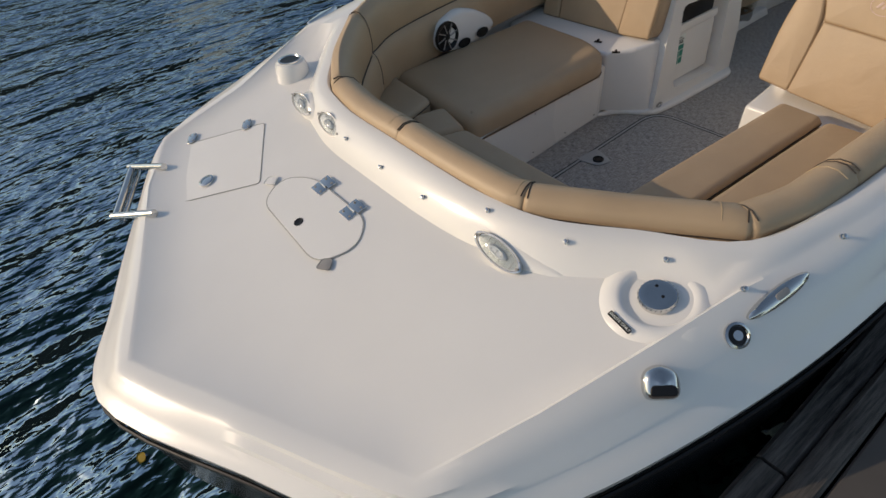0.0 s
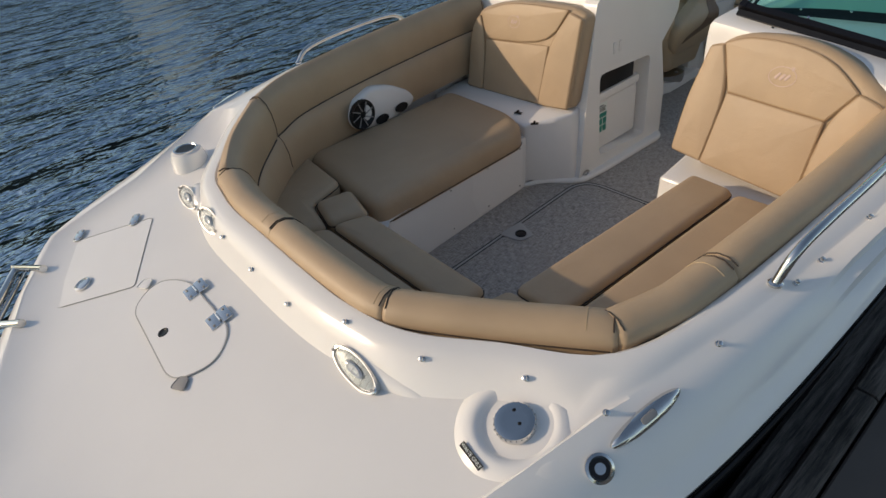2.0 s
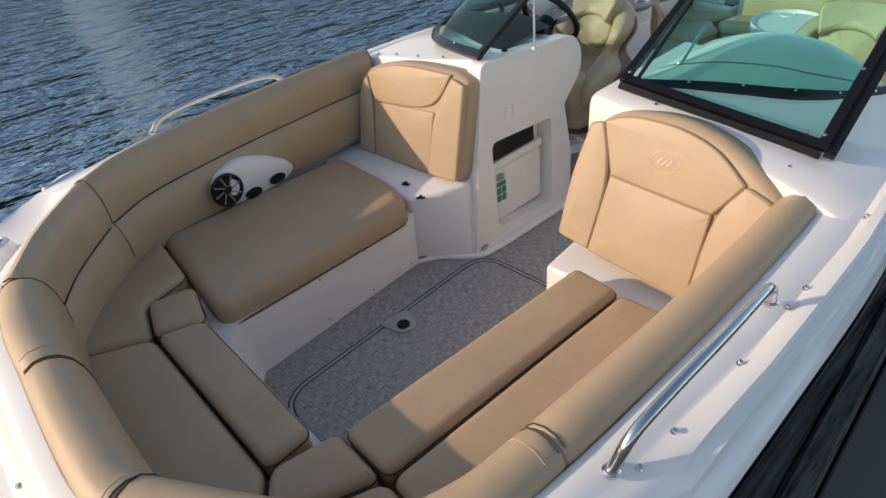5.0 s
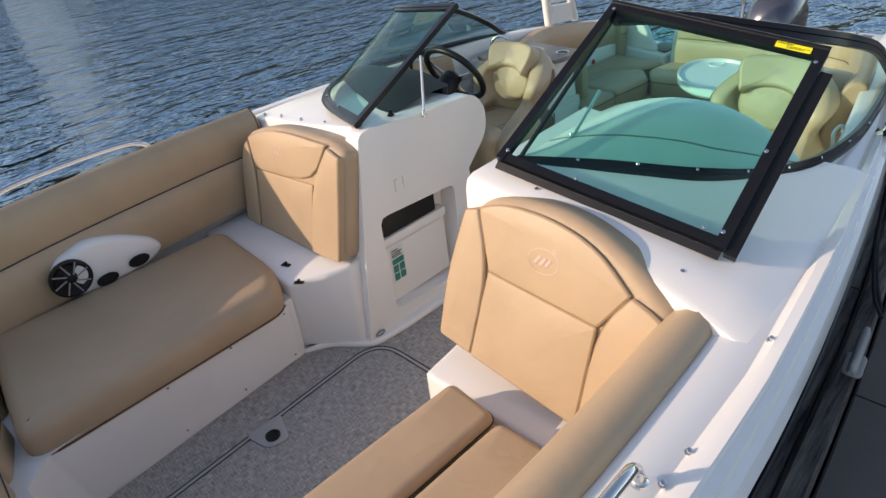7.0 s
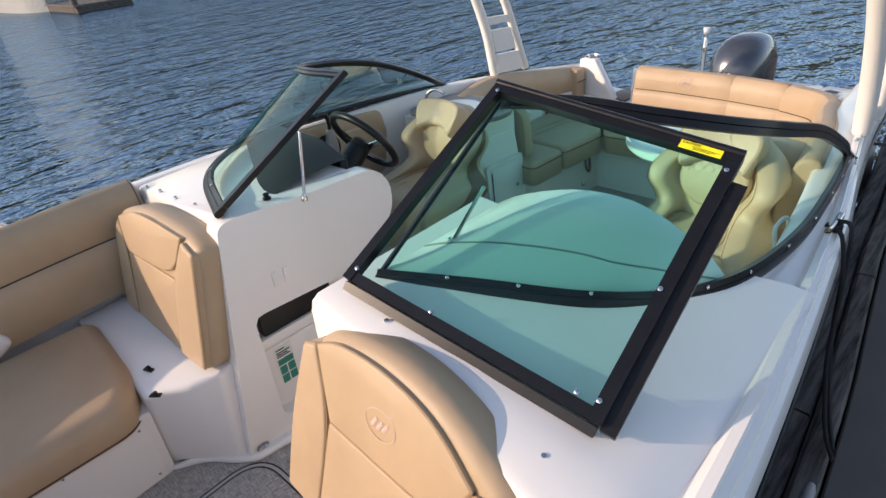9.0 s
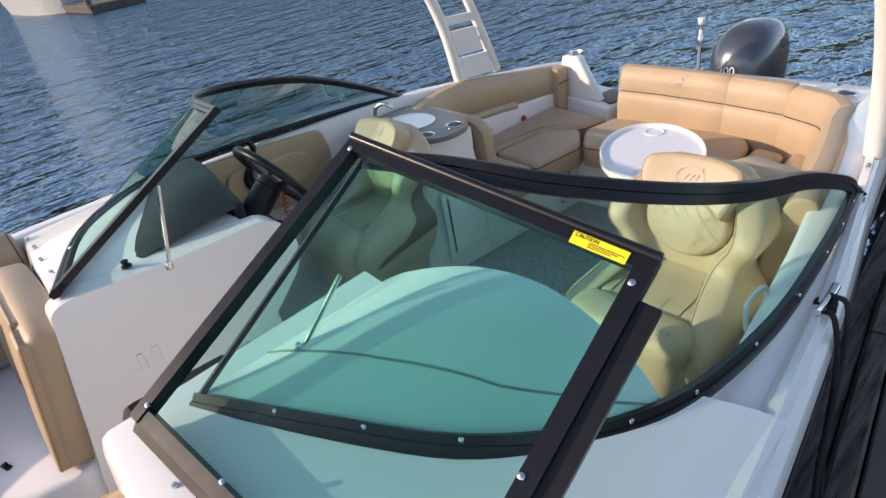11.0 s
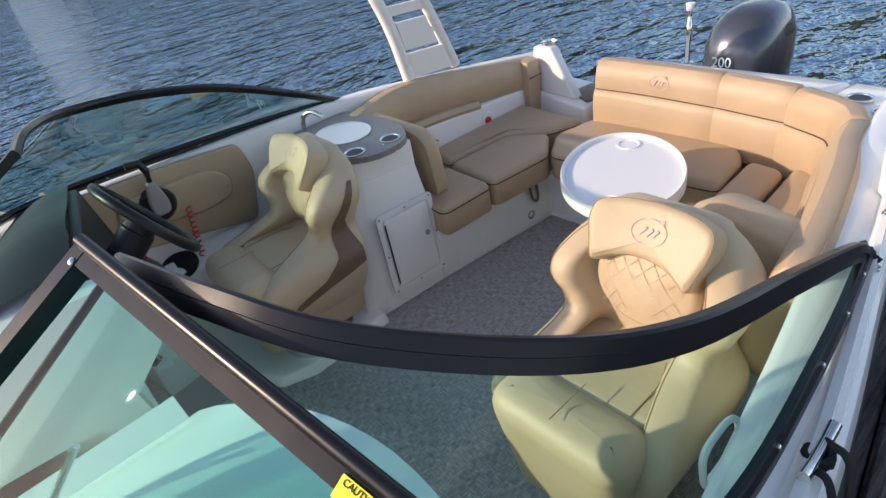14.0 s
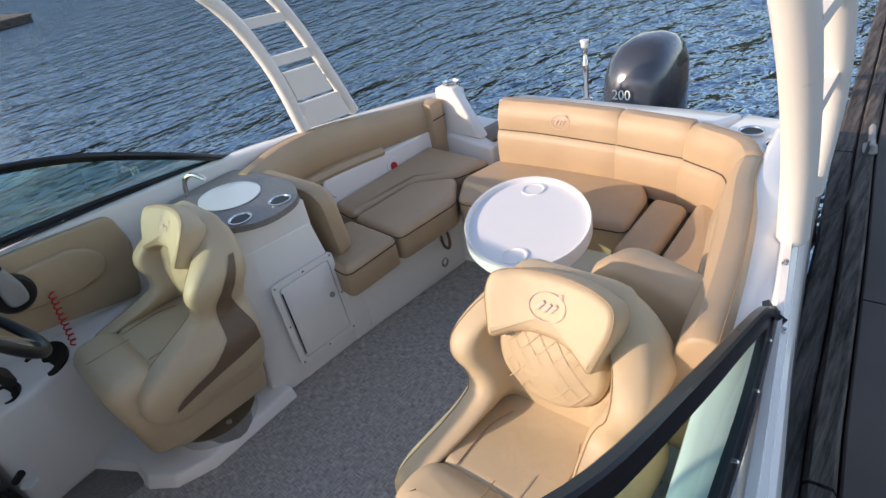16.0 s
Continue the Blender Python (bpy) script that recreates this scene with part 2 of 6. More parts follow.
def offset_poly(poly, d):
    """The polygon moved inwards by d."""
    k = len(poly)
    area = sum(poly[i - 1].x * poly[i].y - poly[i].x * poly[i - 1].y for i in range(k))
    s = 1 if area > 0 else -1
    out = []
    for i in range(k):
        a = poly[i] - poly[i - 1]
        b = poly[(i + 1) % k] - poly[i]
        a = a.normalized() if a.length > 1e-7 else b.normalized()
        b = b.normalized() if b.length > 1e-7 else a
        na, nb = Vector((-a.y, a.x)) * s, Vector((-b.y, b.x)) * s
        m = na + nb
        m = m.normalized() if m.length > 1e-6 else na
        out.append(poly[i] + m * d / max(0.5, m.dot(na)))
    return out


def pad(poly, z0, z1, r=0.03, puff=0.012, corner=0.03, steps=5, flat=False):
    """A stuffed pad: a rounded polygon raised from z0 to z1 with a soft upper edge."""
    pl = round_poly(poly, max(corner, r * 1.25), 6)
    rows = [[(v.x, v.y, z0) for v in offset_poly(pl, 0.004)], [(v.x, v.y, z0 + 0.006) for v in pl]]
    for i in range(steps + 1):
        a = i / steps * math.pi / 2
        q = offset_poly(pl, r * (1 - math.cos(a)))
        rows.append([(v.x, v.y, z1 - r + r * math.sin(a)) for v in q])
    c = sum((Vector(p[:2]) for p in rows[-1]), Vector((0, 0))) / len(pl)
    if not flat:
        for k in (0.66, 0.33):
            rows.append([(c.x + (p[0] - c.x) * k, c.y + (p[1] - c.y) * k, z1 + puff * (1 - k * k)) for p in rows[1 + steps + 1]])
    bm = grid(rows, closed_u=True)
    bm.verts.ensure_lookup_table()
    k = len(pl)
    bm.faces.new([bm.verts[i] for i in range(k)][::-1])
    last = [bm.verts[len(bm.verts) - k + i] for i in range(k)]
    top = bm.verts.new((c.x, c.y, z1 + (0 if flat else puff)))
    for i in range(k):
        if (last[i].co - last[i - 1].co).length > 1e-6:
            bm.faces.new((last[i - 1], last[i], top))
    return bm


def tube(pts, r, n=10, closed=False, cap=True):
    p = [Vector(q) for q in pts]
    rows = []
    up = Vector((0.02, 0.03, 1))
    for i in range(len(p)):
        a, b = p[i - 1] if (i or closed) else p[i], p[(i + 1) % len(p)] if (i < len(p) - 1 or closed) else p[i]
        t = (b - a).normalized()
        s = t.cross(up)
        s = s.normalized() if s.length > 0.05 else t.cross(Vector((1, 0, 0))).normalized()
        u = s.cross(t)
        ri = r[i] if isinstance(r, (list, tuple)) else r
        rows.append([p[i] + (s * math.cos(2 * math.pi * j / n) + u * math.sin(2 * math.pi * j / n)) * ri for j in range(n)])
    return grid(rows, closed_u=True, closed_v=closed, cap=cap and not closed)


def lathe(prof, n=24, at=(0, 0, 0)):
    """A turned form from (radius, z) pairs."""
    rows = [[(at[0] + r * math.cos(2 * math.pi * j / n), at[1] + r * math.sin(2 * math.pi * j / n), at[2] + z) for j in range(n)] for r, z in prof]
    return grid(rows, closed_u=True, cap=True)


def box(x0, x1, y0, y1, z0, z1, bevel=0.0):
    bm = bmesh.new()
    bmesh.ops.create_cube(bm, size=1, matrix=Matrix.LocRotScale(((x0 + x1) / 2, (y0 + y1) / 2, (z0 + z1) / 2), None, (x1 - x0, y1 - y0, z1 - z0)))
    if bevel:
        bmesh.ops.bevel(bm, geom=bm.edges[:], offset=bevel, segments=2, affect="EDGES", profile=0.6)
    return bm


def solid(bottom, top, bevel=0.0, segments=3):
    """A block between two polygons with the same number of corners."""
    bm = grid([bottom, top], closed_u=True, cap=True)
    if bevel:
        bmesh.ops.bevel(bm, geom=bm.edges[:], offset=bevel, segments=segments, affect="EDGES", profile=0.6)
    return bm


def ring_plate(outer, inner, d, n=64):
    """A plate of thickness d in the xy plane with one opening; both outlines are star-shaped about the opening's middle."""
    c = sum((Vector(p[:2]) for p in inner), Vector((0, 0))) / len(inner)
    def cast(poly, a):
        w = Vector((math.cos(a), math.sin(a)))
        best = 0
        for i in range(len(poly)):
            p, q = Vector(poly[i - 1][:2]) - c, Vector(poly[i][:2]) - c
            e = q - p
            den = w.x * e.y - w.y * e.x
            if abs(den) < 1e-9:
                continue
            t, u = (p.x * e.y - p.y * e.x) / den, (p.x * w.y - p.y * w.x) / den
            if t > 0 and -1e-6 <= u <= 1 + 1e-6:
                best = max(best, t)
        return c + w * best
    ang = sorted([2 * math.pi * k / n for k in range(n)] + [math.atan2(p[1] - c.y, p[0] - c.x) % (2 * math.pi) for p in outer])
    o, i = [cast(outer, a) for a in ang], [cast(inner, a) for a in ang]
    rows = [[(p.x, p.y, 0) for p in o], [(p.x, p.y, d) for p in o], [(p.x, p.y, d) for p in i], [(p.x, p.y, 0) for p in i]]
    return grid(rows, closed_u=True, closed_v=True)


def ribbon(pts, w, closed=False):
    """A thin flat thread lying in the local xy plane."""
    p = [Vector(q) for q in pts]
    rows = []
    for i in range(len(p)):
        a, b = p[i - 1] if (i or closed) else p[i], p[(i + 1) % len(p)] if (i < len(p) - 1 or closed) else p[i]
        t = (b - a).normalized()
        s = Vector((-t.y, t.x, 0)) * w
        rows.append([p[i] - s, p[i] + Vector((0, 0, w * 0.25)), p[i] + s])
    return grid(rows, closed_v=closed)


def text_mesh(body, size, depth=0.0015):
    """Raised lettering in the xy plane, centred."""
    cu = bpy.data.curves.new("lettering", "FONT")
    cu.body, cu.size, cu.extrude, cu.align_x, cu.align_y = body, size, depth, "CENTER", "CENTER"
    ob = new("lettering", cu)
    dg = bpy.context.evaluated_depsgraph_get()
    me = bpy.data.meshes.new_from_object(ob.evaluated_get(dg))
    bm = bmesh.new()
    bm.from_mesh(me)
    bpy.data.objects.remove(ob)
    bpy.data.meshes.remove(me)
    return bm


def facing(origin, normal, up=(0, 0, 1)):
    """A pose whose z axis is the normal and whose y axis points upwards."""
    z = Vector(normal).normalized()
    x = Vector(up).cross(z).normalized()
    y = z.cross(x)
    return Matrix.Translation(origin) @ Matrix((x, y, z)).transposed().to_4x4()


SIDE = Matrix(((0, 0, 1, 0), (1, 0, 0, 0), (0, 1, 0, 0), (0, 0, 0, 1)))


def sweep(path, profile, inward, n=1):
    """A profile of (inward, up) pairs carried along a path; inward: the point that inward faces."""
    p = smooth_path(path, n) if n > 1 else [Vector(q) for q in path]
    rows = []
    for i in range(len(p)):
        t = (p[min(i + 1, len(p) - 1)] - p[max(i - 1, 0)])
        t.z = 0
        t.normalize()
        s = Vector((-t.y, t.x, 0))
        if s.dot(Vector(inward) - p[i]) < 0:
            s = -s
        rows.append([p[i] + s * a + Vector((0, 0, b)) for a, b in profile])
    return rows


def bolster(path, profile, inward, n=4, end=0.03):
    """A closed stuffed roll with rounded ends."""
    rows = sweep(path, profile, inward, n)
    first, last = rows[0], rows[-1]
    def shut(row, nxt):
        c = sum(row, Vector()) / len(row)
        d = (sum(row, Vector()) - sum(nxt, Vector())).normalized() * end
        return [[p + (c - p) * k + d * h for p in row] for k, h in ((0.02, 0.35), (0.07, 0.65), (0.17, 0.88), (0.36, 1.0), (0.8, 1.03))]
    a, b = shut(first, rows[1]), shut(last, rows[-2])
    return grid(a[::-1] + rows + b, closed_u=True, cap=True)


# ---- the water and the dock ----
WL = -0.33
rows = []
xs = [-400, -120, -40, -14] + [-8 + 0.5 * i for i in range(33)] + [14, 40, 120, 400]
ys = [-400, -120, -40, -14] + [-8 + 0.5 * i for i in range(45)] + [20, 45, 120, 400]
water = part("water", grid([[(x, y, WL) for x in xs] for y in ys]), WATER)
tagged(water, "dark green rippled harbour water around the boat", "water", kind="structure")

# unseen sheet under the opaque water, added so downward reflected rays turn dark
bed = part("ray_catcher", grid([[(x, y, -3.5) for x in (-420, 0, 420)] for y in (-420, 0, 420)]), RAY_CATCHER)
tagged(bed, "dark unseen sheet below the water that catches reflections going down", "ground", kind="structure")

# unseen dark ring, added to keep the bright horizon out of the water's reflections
shore = []
for i in range(121):
    a = 2 * math.pi * i / 120
    r = 170 + 25 * noise.noise((3 * math.cos(a), 3 * math.sin(a), 0))
    h = 11 + 5 * noise.noise((14 * math.cos(a), 14 * math.sin(a), 2)) + 2.0 * noise.noise((40 * math.cos(a), 40 * math.sin(a), 5))
    shore.append([(r * k * math.cos(a), r * k * math.sin(a), z) for k, z in ((1.0, WL - 1), (1.01, 2.0), (1.04, h * 0.7), (1.08, h))])
horizon_ring = part("backdrop", grid(shore), HORIZON_RING)
tagged(horizon_ring, "dark unseen ring far around the water, added to dim low reflections", "shore", kind="structure")


def dock_edge(y):
    """The line where the timber edge meets the slabs."""
    return float(np.interp(y, [-6, -1, 0, 1, 1.5, 2.0, 2.5, 3.0, 3.5, 4.0, 4.9, 14], [1.57, 1.53, 1.51, 1.468, 1.44, 1.395, 1.33, 1.268, 1.22, 1.17, 1.07, 0.35]))


def timber(name, y0, y1, x0, x1, z0, z1, label):
    """A weathered square beam along the dock, with worn edges and a slightly uneven face."""
    n = 16
    st = [y0 + (y1 - y0) * k / n for k in range(n + 1)]
    rows = []
    for y in st:
        w = [0.004 * noise.noise((y * 2.3, k * 7.1 + x0 * 20, z1)) for k in range(4)]
        a, b = dock_edge(y) + x0, dock_edge(y) + x1
        rows.append([(a, y, z0), (a + w[0], y, z1 - 0.014), (a + 0.012, y, z1 + w[1]), (a * 0.5 + b * 0.5, y, z1 + w[2]), (b - 0.010, y, z1 + w[3]), (b, y, z1 - 0.012), (b, y, z0)])
    part(name, grid(rows, closed_u=True, cap=True), OLDWOOD, dock, label)


dock = thing("dock", "grey slab dock with a weathered double timber edge", "dock", kind="structure")
yy = [-6 + 0.5 * i for i in range(41)]
part("deck_base", grid([[(dock_edge(y) + dx, y, z) for dx, z in ((-0.14, -0.5), (-0.14, 0.05), (2.5, 0.05), (2.5, -0.5))] for y in yy], closed_u=True, cap=True), OLDWOOD, dock)
for i in range(7):
    timber("outer_beam", -7.15 + 3 * i, -4.162 + 3 * i, -0.170, -0.083, 0.02, 0.285, "dark weathered timber edge beam")
    timber("inner_beam", -6.20 + 3 * i, -3.212 + 3 * i, -0.078, -0.004, 0.05, 0.300, "dark weathered timber kerb beam")
for i in range(8):
    y0, y1 = -5.95 + 2.4 * i, -5.95 + 2.4 * i + 2.391
    st = [y0 + (y1 - y0) * k / 8 for k in range(9)]
    part("slab", grid([[(dock_edge(y) + 0.004 + dx, y, z) for dx, z in ((0.0, 0.05), (0.0, 0.278), (0.006, 0.285), (2.55, 0.285), (2.555, 0.278), (2.555, 0.05))] for y in st], closed_u=True, cap=True), CONCRETE, dock, "smooth grey brown slab")

# ---- the boat: hull, deck and liner in one loft ----
boat = thing("boat", "white bowrider motor boat with tan seats moored at a dock", "boat")
# station: outer edge, break of the deck, coaming foot, inner lip
ST = [
    ((0.95, 4.40, 0.58), (0.84, 4.40, 0.68), (0.78, 4.40, 0.69)),
    ((1.03, 3.60, 0.64), (0.93, 3.60, 0.74), (0.85, 3.60, 0.75)),
    ((1.14, 2.80, 0.73), (1.08, 2.80, 0.80), (0.99, 2.80, 0.81)),
    ((1.24, 2.20, 0.735), (1.17, 2.20, 0.80), (1.08, 2.20, 0.81)),
    ((1.35, 1.30, 0.72), (1.26, 1.30, 0.795), (1.18, 1.30, 0.81)),
    ((1.405, 0.60, 0.70), (1.30, 0.60, 0.775), (1.20, 0.60, 0.79)),
    ((1.41, 0.00, 0.68), (1.29, 0.00, 0.762), (1.20, 0.00, 0.78)),
    ((1.39, -0.60, 0.60), (1.235, -0.60, 0.748), (1.17, -0.60, 0.765)),
    ((1.35, -1.00, 0.54), (1.16, -0.99, 0.715), (1.09, -0.93, 0.755)),
    ((1.27, -1.40, 0.495), (1.085, -1.33, 0.648), (0.85, -1.10, 0.75)),
    ((1.16, -1.74, 0.45), (1.01, -1.65, 0.582), (0.64, -1.24, 0.75)),
    ((0.99, -2.04, 0.43), (0.92, -1.96, 0.522), (0.42, -1.29, 0.75)),
    ((0.55, -2.28, 0.40), (0.46, -2.16, 0.465), (0.20, -1.30, 0.75)),
    ((-0.05, -2.55, 0.35), (-0.07, -2.415, 0.427), (-0.10, -1.30, 0.75)),
    ((-0.45, -2.40, 0.37), (-0.45, -2.255, 0.457), (-0.35, -1.30, 0.75)),
    ((-0.90, -2.16, 0.42), (-0.95, -2.055, 0.497), (-0.52, -1.28, 0.75)),
    ((-1.26, -1.90, 0.50), (-1.24, -1.865, 0.535), (-0.68, -1.24, 0.76)),
    ((-1.40, -1.50, 0.58), (-1.22, -1.45, 0.65), (-0.86, -1.10, 0.78)),
    ((-1.47, -1.00, 0.65), (-1.36, -0.98, 0.77), (-1.10, -0.87, 0.81)),
    ((-1.50, -0.50, 0.70), (-1.40, -0.50, 0.82), (-1.27, -0.50, 0.84)),
    ((-1.52, 0.40, 0.74), (-1.43, 0.40, 0.86), (-1.33, 0.40, 0.87)),
    ((-1.51, 1.30, 0.76), (-1.43, 1.30, 0.87), (-1.33, 1.30, 0.88)),
    ((-1.45, 2.30, 0.76), (-1.37, 2.30, 0.86), (-1.27, 2.30, 0.87)),
    ((-1.38, 3.00, 0.74), (-1.28, 3.00, 0.83), (-1.18, 3.00, 0.84)),
    ((-1.30, 3.80, 0.64), (-1.21, 3.80, 0.73), (-1.10, 3.80, 0.74)),
    ((-1.24, 4.40, 0.55), (-1.16, 4.40, 0.64), (-1.06, 4.40, 0.65)),
]
NSUB = 5
O = smooth_path([s[0] for s in ST], NSUB)
C = []
for i in range(len(ST) - 1):
    C += [Vector(ST[i][1]).lerp(Vector(ST[i + 1][1]), k / NSUB) for k in range(NSUB)]
C.append(Vector(ST[-1][1]))
L = smooth_path([s[2] for s in ST], NSUB)


def deck_height(y):
    return 0.60 + 0.2 * (y + 1.57)


rows, hull_rows = [], []
for o, c, l in zip(O, C, L):
    mid = Vector((0, 1.0 if o.y > 0 else 0.6 + 0.4 * o.y / 2, 0))
    out = (o - Vector((mid.x, max(o.y * 0.85, -1.4), o.z)))
    out.z = 0
    out.normalize()
    d = l - c
    flat = Vector((d.x, d.y, 0))
    wide = flat.length
    f = 0.95 if o.x > 1.0 and o.y > -0.3 else 0.5 if o.x > 0.45 else 0.25
    prof = [o + Vector((0, 0, -0.035)) - out * 0.008, o]
    bead = max(0.0, min(1.0, (o.x - 0.98) / 0.15)) if o.y < -1.0 else 0.0
    for k, h in ((0.14, 0.022), (0.30, 0.018), (0.34, 0.042), (0.52, 0.034), (0.56, 0.052), (0.80 + 0.04 * bead, 0.032 + 0.008 * bead), (0.95, 0.006 + 0.028 * bead)):
        prof.append(o + (c - o) * k + Vector((0, 0, h * f)))
    prof.append(c)
    if wide > 0.15 and o.y < -1.05:
        foot = 1 - 0.125 / wide
        for k in (0.015, 0.25, 0.5, 0.8, 1.0):
            q = c + d * (foot * k)
            q.z = c.z + (deck_height(q.y) - c.z) * min(1, k * 1.6)
            if k == 0.015:
                q.z = c.z - 0.003
            prof.append(q)
        base = prof[-1].copy()
        for k, h in ((0.22, 0.42), (0.48, 0.82), (0.72, 0.97)):
            q = c + d * (foot + (1 - foot) * k)
            q.z = base.z + (l.z - base.z) * h
            prof.append(q)
    else:
        for k in range(8):
            q = c + d * (k + 1) / 9
            q.z += 0.006 * math.sin(math.pi * (k + 1) / 9)
            prof.append(q)
    e = Vector((0, max(min(l.y, 4), -0.9), l.z)) - l
    e.z = 0
    e.normalize()
    prof += [l, l + e * 0.012 + Vector((0, 0, -0.008)), l + e * 0.016 + Vector((0, 0, -0.03)), l + e * 0.02 + Vector((0, 0, -0.10)), Vector((l.x + e.x * 0.03, l.y + e.y * 0.03, -0.02))]
    rows.append(prof)
    k = -out * 0.02
    hull_rows.append([o + k * 0.6 + Vector((0, 0, -0.036)), o + k + Vector((0, 0, -0.06)), o - out * 0.06 + Vector((0, 0, -0.3 - 0.1)), o - out * 0.28 + Vector((0, 0, -0.95))])
deck = part("deck_and_liner", grid(rows), GELCOAT, boat, "glossy white moulded deck and liner")
# white hull side in a near-black colour that holds the shade below the edge
part("hull_side", grid(hull_rows), HULLSIDE, boat, "glossy hull side below the rub rail, coloured dark for its shade")
part("rub_rail", tube([o + Vector((0, 0, -0.05)) for o in O], 0.007, 8), BLACK, boat, "thin black rub rail")
bpy.context.view_layer.update()


def on_deck(p, n, lift=0.0):
    """The point of the deck met from p along its normal, or p itself."""
    p, n = Vector(p), Vector(n).normalized()
    hit, at, _, _ = deck.ray_cast(p + n * 0.12, -n, distance=0.24)
    return at + n * lift if hit else p


# cabin sole
sole = [(0.6, -1.0), (1.2, -0.6), (1.2, 1.5), (1.05, 2.9), (0.85, 4.0), (-1.1, 4.0), (-1.25, 2.9), (-1.3, 1.0), (-1.2, -0.6), (-0.6, -1.0)]
part("floor_covering", grid([[(x, y, -0.03) for x, y in sole], [(x, y, 0.0) for x, y in sole]], closed_u=True, cap=True), CARPET, boat, "grey woven vinyl floor", smooth=False)

# ---- bow seats ----
def seat_pad(name, poly, z0=0.32, z1=0.46, r=0.04, corner=0.03, label="tan vinyl bow seat cushion", mat=TAN, puff=0.004, group="bow cushions"):
    c = sum((Vector(p) for p in poly), Vector((0, 0))) / len(poly)
    t = thing(name, label, "cushion", (c.x, c.y, z0), group)
    loc = [(p[0] - c.x, p[1] - c.y) for p in poly]
    part("cover", pad(loc, 0, z1 - z0, r, puff, corner), mat, t)
    pl = offset_poly(round_poly(loc, max(corner, r * 1.25), 6), -0.001)
    part("piping", tube([(v.x, v.y, z1 - z0 - r * 0.95 if r < 0.06 else 0.012) for v in pl], 0.0028, 6, True), SEAM, t, "dark piping")
    return t


bench = thing("bow_bench", "white moulded bow bench under the tan cushions", "bench")
BB = [(0.52, 0.42), (1.21, 0.42), (1.18, -0.6), (1.0, -0.98), (0.6, -1.2), (-0.6, -1.2), (-1.0, -0.95), (-1.22, -0.6), (-1.27, 0.45), (-0.49, 0.38), (-0.42, -0.60), (-0.3, -0.70), (0.38, -0.70), (0.52, -0.62)]
BT = [(0.51, 0.42), (1.21, 0.42), (1.18, -0.6), (1.0, -0.98), (0.6, -1.2), (-0.6, -1.2), (-1.0, -0.95), (-1.22, -0.6), (-1.27, 0.45), (-0.47, 0.38), (-0.40, -0.64), (-0.3, -0.73), (0.38, -0.73), (0.51, -0.66)]
part("body", solid([(x, y, 0) for x, y in BB], [(x, y, 0.33) for x, y in BT], 0.008, 2), GELCOAT, bench)
fa, fb = Vector((-0.486, 0.345, 0.015)), Vector((-0.437, -0.49, 0.015))
ft, fu = Vector((-0.468, 0.345, 0.315)), Vector((-0.420, -0.49, 0.315))
nn = Vector((1, -0.06, -0.05)).normalized()
part("access_panel", grid([[p + nn * d for p in (fa, fb, fu, ft)] for d in (0.0, 0.004)], closed_u=True, cap=True), NONSKID, bench, "white flat access panel with screws", smooth=False)
for u in (0.03, 0.35, 0.68, 0.97):
    for v in (0.08, 0.9):
        p = fa.lerp(fb, u).lerp(ft.lerp(fu, u), v) + nn * 0.006
        part("screw", lathe([(0.005, -0.003), (0.005, 0.001), (0.002, 0.002)], 8), CHROME, bench, m=facing(p, nn))
PADS = [
    ("port_in", [(0.485, -0.69), (0.70, -0.69), (0.735, 0.355), (0.53, 0.375)]),
    ("port_out", [(0.712, -0.69), (1.10, -0.72), (1.12, 0.36), (0.745, 0.35)]),
    ("corner_port_in", [(0.435, -0.905), (0.575, -1.0), (0.69, -0.705), (0.475, -0.70)]),
    ("corner_port_out", [(0.59, -1.0), (0.68, -1.20), (1.06, -0.93), (1.10, -0.73), (0.705, -0.70)]),
    ("front_in", [(-0.35, -0.755), (0.415, -0.755), (0.425, -0.91), (-0.405, -0.92)]),
    ("front_out", [(-0.41, -0.932), (0.43, -0.922), (0.57, -1.01), (0.66, -1.21), (-0.55, -1.21)]),
    ("corner_sb_in", [(-0.64, -0.87), (-0.415, -0.925), (-0.355, -0.75), (-0.60, -0.69)]),
    ("corner_sb_out", [(-1.10, -0.65), (-0.72, -0.68), (-0.65, -0.88), (-0.42, -0.935), (-0.56, -1.21), (-0.84, -1.06)]),
]
for k, p in PADS:
    seat_pad("seat_cushion", p, 0.325, 0.464 if k.endswith("in") else 0.456, 0.032)
seat_pad("bench_cushion", [(-1.15, -0.64), (-0.70, -0.67), (-0.40, -0.69), (-0.43, 0.33), (-0.62, 0.405), (-1.16, 0.43)], 0.305, 0.452, 0.068, 0.07, "long tan vinyl bench cushion with rolled front", puff=0.004)

LOW = [(-0.02, -0.05), (-0.02, 0.0), (-0.005, 0.022), (0.025, 0.036), (0.055, 0.034), (0.085, 0.018), (0.107, -0.012), (0.12, -0.055), (0.125, -0.12), (0.12, -0.2), (0.115, -0.33), (0.03, -0.33)]
HIGH = [(-0.02, -0.05), (-0.02, 0.0), (-0.005, 0.02), (0.02, 0.03), (0.045, 0.022), (0.07, -0.01), (0.083, -0.06), (0.086, -0.13), (0.078, -0.178), (0.088, -0.186), (0.104, -0.21), (0.115, -0.27), (0.112, -0.35), (0.10, -0.43), (0.03, -0.43)]


